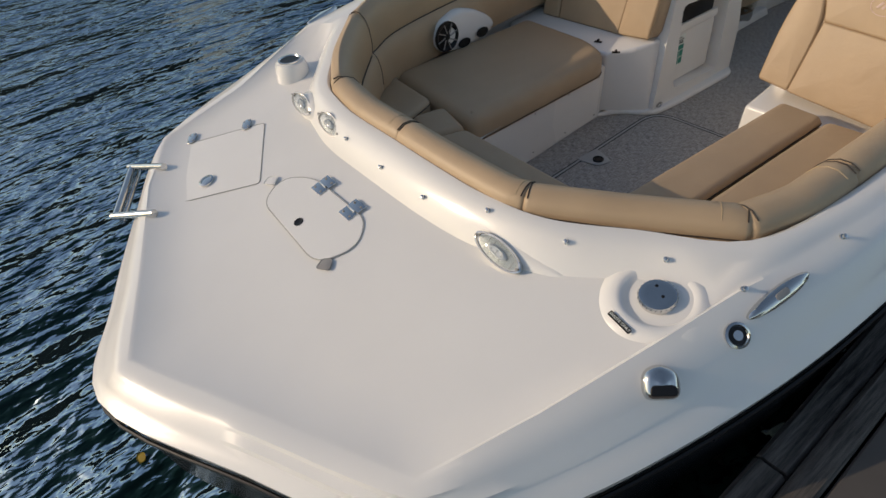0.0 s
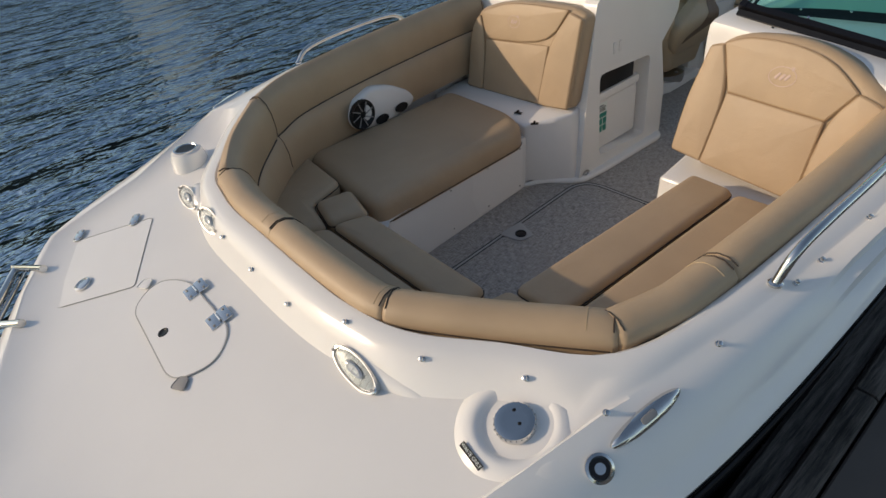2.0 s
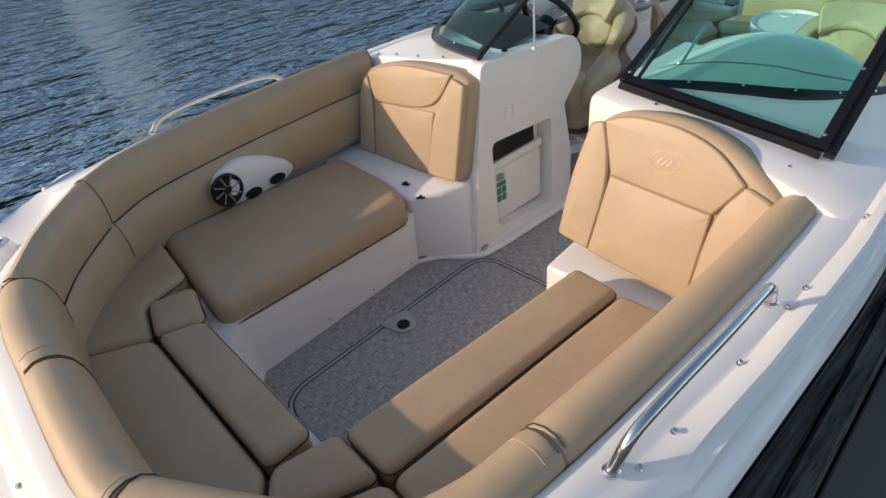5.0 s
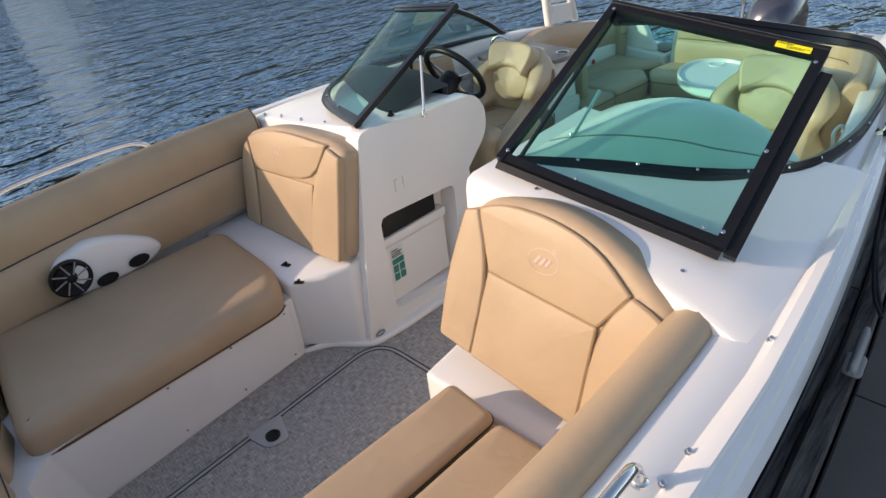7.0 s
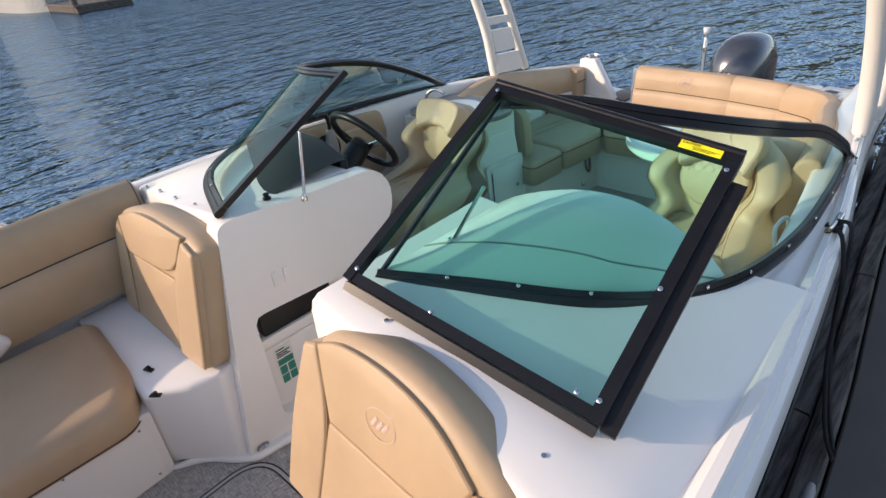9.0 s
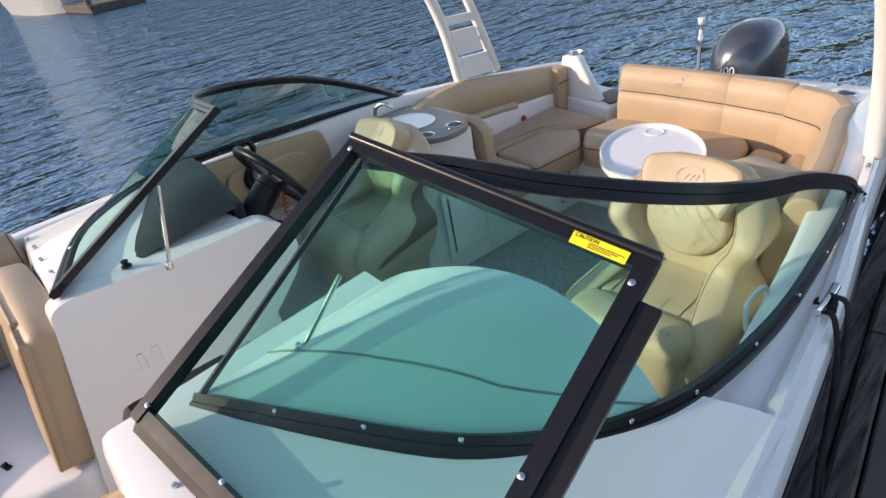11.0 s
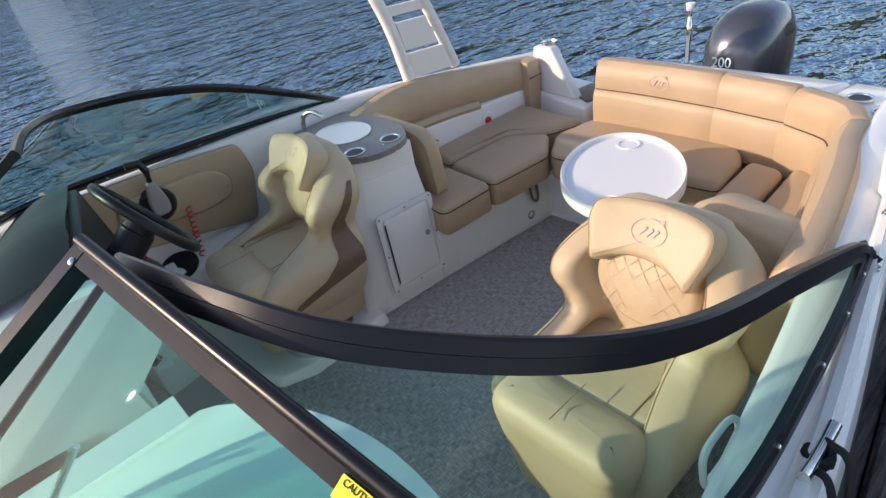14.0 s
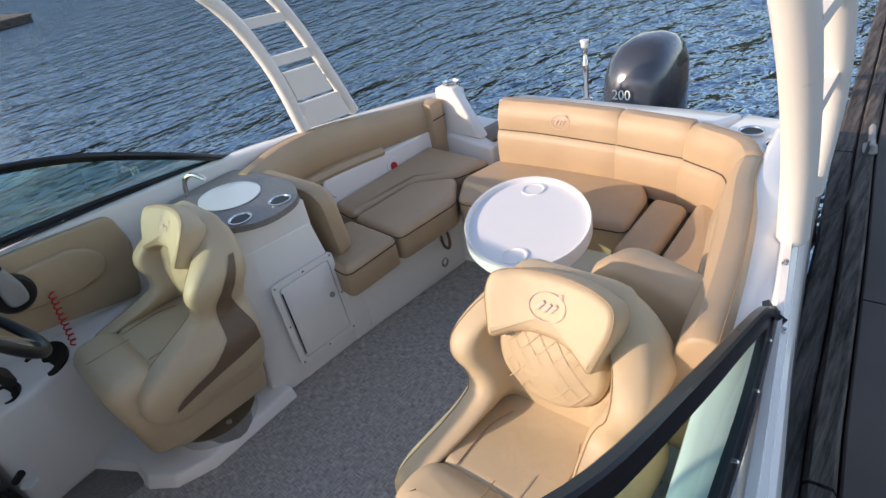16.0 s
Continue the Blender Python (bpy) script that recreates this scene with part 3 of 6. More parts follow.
def roll(path, profile, label, seam=False, inward=(0, -0.2, 0.5), n=5):
    t = thing("bolster", label, "bolster", group="bow bolsters")
    part("cover", bolster(path, profile, inward, n, 0.024), TAN, t)
    rows = sweep(path, profile, inward, n)
    if seam:
        part("seam", tube([r[8] + (r[8] - r[1]).normalized() * 0.003 for r in rows], 0.0045, 6), SEAM, t, "dark stitched seam")
    part("piping", tube([r[0] + Vector((0, 0, 0.018)) for r in rows], 0.003, 6), SEAM, t, "dark piping along the outer edge")
    if not seam:
        mid_ = sum(rows[-2], Vector()) / len(rows[-2])
        part("end_stitching", tube([p + (p - mid_).normalized() * 0.0004 for p in rows[-2][2:10]], 0.0011, 5), STITCH, t, "pale cross stitching")
    for k, w in ((0, 1), (-1, -2)):
        out = (rows[k][4] - rows[w][4]).normalized() * 0.005
        part("end_piping", tube([p + out for p in rows[k][2:-2]], 0.0022, 6), SEAM, t, "dark piping at the end")
    return t


roll([(1.145, -0.50, 0.775), (1.17, 0.0, 0.785), (1.175, 0.45, 0.79), (1.165, 0.86, 0.795)], LOW, "tan vinyl side bolster along the gunwale")
roll([(1.07, -0.88, 0.765), (1.125, -0.70, 0.77), (1.143, -0.53, 0.775)], LOW, "tan vinyl corner bolster with a piped end")
roll([(0.56, -1.235, 0.76), (0.80, -1.08, 0.76), (1.05, -0.905, 0.762)], LOW, "tan vinyl straight bow bolster")
roll([(-0.06, -1.275, 0.76), (0.2, -1.275, 0.76), (0.45, -1.265, 0.76), (0.53, -1.245, 0.76)], LOW, "tan vinyl bow bolster section")
roll([(-0.60, -1.24, 0.76), (-0.35, -1.275, 0.76), (-0.08, -1.275, 0.76)], LOW, "tan vinyl bow bolster section")
roll([(-1.08, -0.86, 0.83), (-0.85, -1.08, 0.80), (-0.63, -1.225, 0.77)], HIGH, "tan vinyl corner bolster with a stitched seam", True)
roll([(-1.305, 0.80, 0.90), (-1.30, 0.40, 0.89), (-1.26, -0.2, 0.87), (-1.20, -0.62, 0.85), (-1.09, -0.84, 0.835)], HIGH, "tall tan vinyl side bolster with a horizontal seam", True)

# moulded pod with loudspeaker and cup holders, let into the side bolster
pod = thing("speaker_pod", "white moulded pod with loudspeaker and two cup holders", "speaker pod", Matrix.Translation((-1.195, 0, 0)) @ Matrix.Rotation(radians(4), 4, "Z") @ SIDE)
part("body", pad([(-0.36, 0.53), (-0.30, 0.45), (-0.16, 0.425), (0.06, 0.44), (0.14, 0.49), (0.10, 0.55), (-0.02, 0.625), (-0.16, 0.67), (-0.31, 0.63)], 0, 0.07, 0.03, 0.012, 0.05), GELCOAT, pod)
spk = part("loudspeaker", lathe([(0.085, 0.0), (0.085, 0.012), (0.075, 0.014), (0.068, 0.004), (0.03, -0.012), (0.028, 0.002), (0.012, 0.010)], 28, (-0.275, 0.55, 0.075)), BLACK, pod, "black loudspeaker with radial ribs")
for i in range(8):
    a = i * math.pi / 4
    part("rib", tube([(-0.275 + 0.02 * math.cos(a), 0.55 + 0.02 * math.sin(a), 0.088), (-0.275 + 0.075 * math.cos(a + 0.25), 0.55 + 0.075 * math.sin(a + 0.25), 0.088)], 0.0035, 6), TRIM, spk)
for y, z in ((-0.15, 0.475), (0.0, 0.49)):
    cup = lathe([(0.048, 0.004), (0.048, 0.008), (0.040, 0.008), (0.036, -0.002), (0.002, -0.004)], 24)
    part("cup_holder", cup, BLACK, pod, "dark recessed cup holder", m=Matrix.Translation((y, z, 0.082)) @ Matrix.Diagonal((1, 0.55, 1, 1)))


def emblem(parent, m, w, mat=LOGO, curve=0.0):
    """An embroidered oval mark, drawn as plain shapes."""
    e = [(w * 0.5 * math.cos(a), w * 0.36 * math.sin(a), 0.001) for a in [2 * math.pi * k / 32 for k in range(32)]]
    bars = [[(x0 * w + (x1 - x0) * w * k / 4, (y0 + (y1 - y0) * k / 4) * w, 0.001) for k in range(5)] for x0, y0, x1, y1 in ((-0.25, -0.10, -0.10, 0.12), (-0.06, -0.12, 0.09, 0.10), (0.12, -0.10, 0.26, 0.10))]
    star = [[(w * (0.30 + 0.09 * k / 2 * math.cos(a)), w * (0.34 + 0.09 * k / 2 * math.sin(a)), 0.001) for k in (-2, 0, 2)] for a in (0.3, 1.35, 2.4)]
    bm = join(ribbon(e, w * 0.012, True), *[ribbon(b, w * 0.05) for b in bars], *[ribbon(b, w * 0.012) for b in star])
    for v in bm.verts:
        v.co.z += curve * v.co.x ** 2
    part("emblem", bm, mat, parent, "pale mauve embroidered oval mark", m=m)


# backrests face the bow and lean back; local x is across, local y up, local z towards the bow
def leaning(x, y, z, lean, turn=0):
    return Matrix.Translation((x, y, z)) @ Matrix.Rotation(radians(turn), 4, "Z") @ Matrix.Rotation(radians(90 - lean), 4, "X")


def eased_outline(poly, bend_most=60):
    """The outline with its gentle corners cut round and its sharp ones kept."""
    for _ in range(2):
        out = []
        for i in range(len(poly)):
            a, p, b = Vector(poly[i - 1]), Vector(poly[i]), Vector(poly[(i + 1) % len(poly)])
            if math.degrees((p - a).angle(b - p)) < bend_most:
                out += [p.lerp(a, 0.25), p.lerp(b, 0.25)]
            else:
                out.append(p)
        poly = [tuple(p) for p in out]
    return poly


def backrest(panels, m, label, mark):
    t = thing("backrest", label, "backrest", m, "bow backrests")
    for nm, poly, z, r in panels:
        poly = eased_outline(poly)
        if nm == "back_shell":
            part(nm, pad(poly, 0.0, z + 0.012, 0.045, 0.0, 0.012, 6), TAN, t)
            continue
        r *= 0.55
        part(nm, pad(poly, 0.0, z, r, 0.007, 0.006), TAN, t)
        pl = offset_poly(round_poly(poly, max(0.006, r * 1.25), 6), -0.0008)
        part("piping", tube([(v.x, v.y, z - r * 0.75) for v in pl], 0.0017, 6, True), THREAD, t)
    emblem(t, Matrix.Translation(mark), 0.105 if mark[0] > 0 else 0.09)
    return t


backrest([("back_shell", [(0.355, 0.05), (1.13, 0.0), (1.14, 0.40), (1.03, 0.50), (0.87, 0.585), (0.70, 0.62), (0.47, 0.60), (0.37, 0.50)], 0.095, 0.03),
          ("centre_panel", [(0.485, 0.04), (0.905, 0.0), (0.909, 0.327), (0.511, 0.354)], 0.122, 0.011),
          ("head_panel", [(0.512, 0.358), (0.91, 0.331), (0.985, 0.452), (0.87, 0.545), (0.71, 0.588), (0.53, 0.586), (0.443, 0.548)], 0.122, 0.012),
          ("side_wing", [(0.335, 0.06), (0.482, 0.042), (0.508, 0.354), (0.438, 0.545), (0.385, 0.53), (0.34, 0.30)], 0.124, 0.019),
          ("side_wing", [(0.909, 0.0), (1.12, 0.0), (1.132, 0.37), (1.07, 0.425), (0.99, 0.450), (0.913, 0.327)], 0.124, 0.019)],
         leaning(0, 0.615, 0.365, 17), "large tan vinyl backrest with embroidered emblem", (0.71, 0.46, 0.1282))
backrest([("back_shell", [(-1.18, -0.06), (-0.34, -0.03), (-0.315, 0.46), (-0.42, 0.50), (-0.90, 0.48), (-1.13, 0.40)], 0.10, 0.03),
          ("centre_panel", [(-1.03, -0.06), (-0.57, -0.05), (-0.54, 0.275), (-1.03, 0.24)], 0.12, 0.011),
          ("head_panel", [(-1.03, 0.247), (-0.54, 0.282), (-0.425, 0.475), (-0.70, 0.475), (-0.90, 0.455), (-1.08, 0.39)], 0.124, 0.012),
          ("side_wing", [(-1.17, -0.06), (-1.035, -0.06), (-1.035, 0.24), (-1.09, 0.375), (-1.16, 0.30)], 0.128, 0.019),
          ("side_wing", [(-0.565, -0.05), (-0.355, -0.03), (-0.33, 0.44), (-0.415, 0.465), (-0.535, 0.28)], 0.13, 0.019)],
         leaning(0, 0.715, 0.455, 11), "tan vinyl backrest with embroidered emblem below the helm", (-0.80, 0.37, 0.131))

# ---- floor hatch ----
hatch = thing("floor_hatch", "grey woven floor hatch with rounded corners and latch", "hatch")
HP = [(-0.20, -0.64), (0.46, -0.64), (0.46, 0.60), (0.40, 0.65), (-0.27, 0.64)]
hp = round_poly(HP, 0.15, 8)
part("lid", grid([[(v.x, v.y, z) for v in hp] for z in (-0.004, 0.004)], closed_u=True, cap=True), CARPET, hatch, smooth=False)
for d, w, mat, lab in ((0.003, 0.0035, BLACK, "dark trim groove"), (-0.007, 0.007, RIM, "pale grey trim round the hatch"), (-0.017, 0.0035, BLACK, "dark trim groove")):
    part("trim", ribbon([(v.x, v.y, 0.0052) for v in offset_poly(hp, d)], w, True), mat, hatch, lab)
part("latch_plate", pad([(-0.255, -0.075), (-0.125, -0.045), (-0.105, 0.04), (-0.25, 0.085)], 0.003, 0.010, 0.003, 0, 0.03, 2, True), RIM, hatch, "grey latch surround")
part("latch", lathe([(0.030, 0.011), (0.030, 0.017), (0.024, 0.018), (0.021, 0.013), (0.008, 0.014)], 24, (-0.165, 0.0, 0)), BLACK, hatch, "round black lift latch")

# ---- consoles ----
helm = thing("helm_console", "white moulded helm console with storage niche", "console")
part("body", solid([(-0.42, 0.60, 0), (-0.42, 1.10, 0), (-0.42, 1.42, 0), (-1.30, 1.42, 0), (-1.30, 0.62, 0), (-0.50, 0.60, 0)],
                   [(-0.40, 0.815, 0.985), (-0.40, 1.10, 0.96), (-0.40, 1.42, 0.945), (-1.33, 1.45, 0.90), (-1.33, 0.85, 0.87), (-0.8, 0.82, 0.93)], 0.02), GELCOAT, helm)
SP = [(0.60, 0.0), (1.40, 0.0), (1.43, 0.30), (1.38, 0.62), (1.46, 0.66), (1.54, 0.74), (1.55, 0.86), (1.48, 0.945), (1.1, 0.96), (0.835, 0.985), (0.78, 0.97)]
NI = round_poly([(0.79, 0.10), (1.24, 0.07), (1.27, 0.56), (0.80, 0.585)], 0.04)
pm = Matrix.Translation((-0.40, 0, 0)) @ SIDE
pl = ring_plate(round_poly(SP, [0.01, 0.01, 0.05, 0.05, 0.06, 0.08, 0.08, 0.08, 0.02, 0.03, 0.03], 4), NI, 0.10, 72)
for v in pl.verts:
    v.co.z += (0.03 - 0.05 * v.co.y) if v.co.z > 0.05 else 0
part("side_panel", pl, GELCOAT, helm, "white moulded side with niche", m=pm)
part("niche_frame", ring_plate(round_poly([(0.745, 0.055), (1.285, 0.02), (1.315, 0.605), (0.755, 0.635)], 0.05), NI, 0.014, 64), GELCOAT, helm, "raised white frame round the niche", m=Matrix.Translation((-0.297, 0, 0)) @ Matrix.Rotation(radians(-3), 4, "Y") @ SIDE)
for y, z in ((0.775, 0.09), (0.772, 0.33), (0.775, 0.60), (0.95, 0.60), (1.12, 0.592), (1.28, 0.575), (1.29, 0.30), (1.26, 0.05), (1.0, 0.065)):
    part("screw", lathe([(0.006, 0), (0.006, 0.004), (0.002, 0.005)], 8), CHROME, helm, m=Matrix.Translation((-0.286 - 0.05 * z, y, z)) @ SIDE)
part("niche_back", box(-0.42, -0.395, 0.78, 1.28, 0.05, 0.60), GELCOAT, helm, smooth=False)
part("stereo_slot", box(-0.395, -0.33, 0.83, 1.16, 0.46, 0.565, 0.006), BLACK, helm, "black slot in the niche")
part("toe_flange", pad([(-0.50, 0.34), (-0.42, 0.48), (-0.31, 0.555), (-0.245, 0.62), (-0.225, 0.80), (-0.215, 1.36), (-0.30, 1.43), (-0.50, 1.0)], 0.001, 0.030, 0.016, 0.0, 0.05), GELCOAT, helm, "rounded moulded toe along the floor")
part("seat_shelf", solid([(-0.52, 0.38, 0), (-0.38, 0.52, 0), (-0.30, 0.58, 0), (-0.30, 0.66, 0), (-1.28, 0.8, 0), (-1.28, 0.38, 0)],
                         [(-0.47, 0.38, 0.40), (-0.37, 0.52, 0.41), (-0.33, 0.62, 0.43), (-0.34, 0.70, 0.43), (-1.28, 0.8, 0.42), (-1.28, 0.38, 0.40)], 0.022), GELCOAT, helm, "white moulded shelf below the backrest")
part("hinge", join(box(-0.002, 0.008, -0.035, -0.015, -0.03, 0.03, 0.002), box(-0.002, 0.008, 0.015, 0.035, -0.03, 0.03, 0.002)), GELCOAT, helm, "small white catch", m=Matrix.Translation((-0.306, 0.95, 0.695)))
part("drain_fitting", lathe([(0.022, 0), (0.022, 0.006), (0.015, 0.007), (0.012, 0.002)], 20), CHROME, helm, "oval steel drain fitting", m=Matrix.Translation((-0.268, 0.66, 0.045)) @ SIDE @ Matrix.Diagonal((1.3, 0.8, 1, 1)))
for x, y, z, a in ((-0.60, 0.455, 0.424, 20), (-0.435, 0.415, 0.418, 40)):
    part("seat_catch", join(box(-0.022, 0.022, -0.010, 0.010, 0, 0.006, 0.002), box(-0.006, 0.006, -0.008, 0.008, 0.004, 0.018, 0.002)), BLACK, helm, "small black seat catch", m=pose(x, y, z - 0.012, 0, 0, a))
cooler = thing("cooler", "white plastic cooler box in the niche with sticker", "cooler")
part("box", box(-0.392, -0.335, 0.80, 1.22, 0.09, 0.40, 0.02), GELCOAT, cooler)
part("lid", box(-0.392, -0.325, 0.795, 1.225, 0.402, 0.455, 0.018), GELCOAT, cooler)
part("sticker", box(-0.336, -0.333, 0.845, 0.925, 0.20, 0.385), PAPER, cooler, "green and pale printed sticker", smooth=False)
for y0, y1, z0, z1 in ((0.850, 0.882, 0.206, 0.245), (0.888, 0.920, 0.206, 0.245), (0.850, 0.882, 0.250, 0.290), (0.888, 0.920, 0.250, 0.290), (0.850, 0.920, 0.296, 0.325)):
    part("sticker_print", box(-0.333, -0.3318, y0, y1, z0, z1), GREEN, cooler, "green printed block", smooth=False)
for z, w in ((0.335, 0.060), (0.345, 0.050), (0.355, 0.062), (0.368, 0.040)):
    part("sticker_print", box(-0.333, -0.3318, 0.852, 0.852 + w, z, z + 0.005), BLACK, cooler, "dark printed line", smooth=False)
# dark dash hood behind the windshield
dash = thing("dash_hood", "dark soft hood over the instrument dash", "dashboard")
rows = []
for k in range(9):
    u = k / 8
    rows.append([(-0.42 - 0.80 * v, 1.02 + 0.36 * v + 0.40 * u * (1 - 0.5 * v), 0.945 - 0.025 * v + (0.075 + 0.015 * math.sin(math.pi * v * 2)) * math.sin(math.pi * (0.02 + 0.60 * u)) * math.sin(math.pi * (0.10 + 0.80 * v)) ** 0.5) for v in [j / 10 for j in range(11)]])
part("hood", grid(rows), DARKBLUE, dash)
part("dash_face", solid([(-0.5, 1.42, 0.70), (-1.2, 1.60, 0.70), (-1.2, 1.64, 0.70), (-0.5, 1.46, 0.70)], [(-0.46, 1.42, 0.99), (-1.2, 1.56, 0.95), (-1.2, 1.60, 0.94), (-0.46, 1.46, 0.98)], 0.01), DARKBLUE, dash)

port = thing("port_console", "white moulded port console below the windshield", "console")
part("body", solid([(0.30, 0.68, 0), (1.22, 0.68, 0), (1.18, 1.48, 0), (0.40, 1.45, 0)],
                   [(0.345, 0.755, 0.94), (1.22, 0.70, 0.74), (1.14, 1.48, 0.74), (0.42, 1.42, 0.90)], 0.02), GELCOAT, port)


def console_height(x, y):
    return float(np.interp(x, [0.33, 0.60, 0.80, 1.05, 1.22, 1.29], [0.985, 0.958, 0.925, 0.868, 0.815, 0.775])) + 0.02 * (y - 0.75)


top = []
for i in range(20):
    x = 0.335 + 0.94 * i / 19
    front = 0.735 - 0.07 * i / 19
    back = float(np.interp(x, [0.40, 0.65, 0.88, 1.03, 1.12, 1.30], [1.42, 1.42, 1.42, 1.48, 1.64, 1.75]))
    row = [(x, front - 0.012, console_height(x, front) - 0.30), (x, front - 0.006, console_height(x, front) - 0.04), (x, front + 0.004, console_height(x, front) - 0.010), (x, front + 0.02, console_height(x, front))]
    row += [(x, front + 0.02 + (back - front - 0.02) * k / 6, console_height(x, front + (back - front) * k / 6)) for k in range(1, 7)]
    top.append(row)
edge = [(p[0] - 0.012, p[1], p[2] - 0.012) for p in top[0]]
wall = [(p[0] - 0.014, p[1], p[2] - 0.10) for p in top[0]]
part("console_top", grid([wall, edge] + top), GELCOAT, port, "glossy white console top")
part("seat_shelf", solid([(0.33, 0.42, 0), (1.2, 0.42, 0), (1.2, 0.72, 0), (0.30, 0.72, 0)], [(0.36, 0.40, 0.365), (1.2, 0.40, 0.365), (1.2, 0.72, 0.37), (0.33, 0.72, 0.37)], 0.02), GELCOAT, port)
hump = []
for i in range(17):
    u = i / 16
    hx = 0.40 + 0.68 * u
    y0 = float(np.interp(hx, [0.40, 0.65, 0.88, 1.03, 1.12], [0.94, 1.08, 1.24, 1.44, 1.62]))
    y1 = max(y0 + 0.03, 1.44 + 0.14 * u + 0.09 * math.sin(math.pi * u))
    hump.append([(hx, y0 + (y1 - y0) * v, console_height(hx, y0) + 0.004 + 0.085 * math.sin(math.pi * u) ** 0.7 * math.sin(math.pi * v * 0.62)) for v in [j / 10 for j in range(11)]])
hump_lip = [(r[-1][0], r[-1][1] + 0.004, r[-1][2] - 0.12) for r in hump]
part("dash_top", grid([[*r, q] for r, q in zip(hump, hump_lip)]), GELCOAT, port, "white domed dash top")
part("lid_joint", tube([(r[3][0], r[3][1], r[3][2] + 0.001) for r in hump], 0.003, 6), TRIM, port)

# ---- windshield ----
def bar(a, b, w, d, side):
    """A flat frame bar from a to b, w wide towards side, d thick."""
    t = (b - a).normalized()
    s = (side - t * side.dot(t)).normalized()
    n = t.cross(s)
    return grid([[p + s * u + n * v for u, v in ((0, -d), (w, -d), (w, d), (0, d))] for p in (a, b)], closed_u=True, cap=True)


def strip(edge, towards, w, d, lead=0.012):
    """A flat curved frame strip along edge, w wide towards the other curve, d thick."""
    rows = []
    for i, (a, b) in enumerate(zip(edge, towards)):
        t = (edge[min(i + 1, len(edge) - 1)] - edge[max(i - 1, 0)]).normalized()
        s = b - a
        s = s - t * s.dot(t)
        s = s.normalized() if s.length > 1e-4 else Vector((0, 0, 1))
        n = t.cross(s)
        rows.append([a + s * u + n * v for u, v in ((-lead, -d * 0.6), (0.0, -d), (w * 0.45, -d), (w * 0.5, -d * 0.6), (w, -d * 0.6), (w, d * 0.6), (w * 0.5, d * 0.6), (w * 0.45, d), (0, d), (-lead, d * 0.6))])
    bm = grid(rows, closed_u=True, cap=True)
    for e in bm.edges:
        if len(e.link_faces) == 2 and e.calc_face_angle() > 0.5:
            e.smooth = False
    return bm


wind = thing("windshield", "wrap-around tinted windshield in a black frame", "windshield")
RAIL_P = smooth_path([(0.435, 1.452, 1.338), (0.66, 1.502, 1.345), (0.83, 1.58, 1.316), (0.993, 1.741, 1.263), (1.075, 1.921, 1.209), (1.097, 2.207, 1.116), (1.09, 2.55, 0.963), (1.085, 2.70, 0.885), (1.083, 2.775, 0.825)], 6)
SILL_P = smooth_path([(0.40, 0.90, 0.965), (0.65, 1.04, 0.952), (0.88, 1.20, 0.915), (1.03, 1.40, 0.87), (1.12, 1.62, 0.85), (1.155, 1.95, 0.835), (1.14, 2.30, 0.828), (1.115, 2.56, 0.82), (1.09, 2.785, 0.812)], 6)
RAIL_S = smooth_path([(-0.335, 1.442, 1.343), (-0.72, 1.52, 1.305), (-1.00, 1.67, 1.264), (-1.105, 1.94, 1.217), (-1.12, 2.238, 1.14), (-1.165, 2.572, 0.992), (-1.24, 2.86, 0.838)], 6)
SILL_S = smooth_path([(-0.355, 0.815, 1.0), (-0.77, 0.96, 0.97), (-1.02, 1.12, 0.95), (-1.22, 1.36, 0.93), (-1.30, 1.70, 0.905), (-1.30, 2.31, 0.875), (-1.27, 2.88, 0.83)], 6)
for rail, sill in ((RAIL_P, SILL_P), (RAIL_S, SILL_S)):
    part("pane", grid([[a.lerp(b, k / 6) for k in range(7)] for a, b in zip(sill, rail)]), GLASS, wind, "tinted curved glass")
    part("top_rail", strip(rail, sill, 0.040 if rail is RAIL_P else 0.028, 0.012, 0.004), FRAME, wind, "black aluminium top rail")
    part("sill_rail", strip(sill, rail, 0.036, 0.013), FRAME, wind, "black aluminium sill rail")
    part("end_post", bar(sill[0], rail[0], 0.010 if rail is RAIL_P else 0.030, 0.006 if rail is RAIL_P else 0.011, Vector((-1, 0.3, 0))), FRAME, wind)
    for i in range(4, len(sill) - 3, 4):
        d = (rail[i] - sill[i]).normalized()
        t = (sill[i + 1] - sill[i - 1]).normalized()
        nn = t.cross(d)
        nn = nn if nn.z > 0 else -nn
        part("screw", lathe([(0.0055, 0.008), (0.0055, 0.013), (0.003, 0.015)], 10), CHROME, wind, m=facing(sill[i] + d * 0.03, nn if nn.dot(Vector((rail is RAIL_P) and (1, -1, 0.5) or (1, 0, 1))) > 0 else -nn))
# the centre panel, folded open over the port side
q = [Vector(p) for p in ((0.398, 0.808, 1.025), (1.115, 0.888, 0.890), (1.108, 1.505, 1.255), (0.438, 1.42, 1.381))]
nrm = (q[2] - q[0]).cross(q[3] - q[1]).normalized()
mid = sum(q, Vector()) / 4
q = [p - nrm * nrm.dot(p - mid) for p in q]
leaf = part("centre_panel", bar(q[0], q[1], 0.028, 0.012, mid - (q[0] + q[1]) / 2), FRAME, wind, "open centre panel in a black frame", smooth=False)
for i, w in ((1, 0.032), (2, 0.030), (3, 0.027)):
    a, b = q[i], q[(i + 1) % 4]
    part("frame_bar", bar(a, b, w, 0.0125 + 0.001 * i, mid - (a + b) / 2), FRAME, leaf, smooth=False)
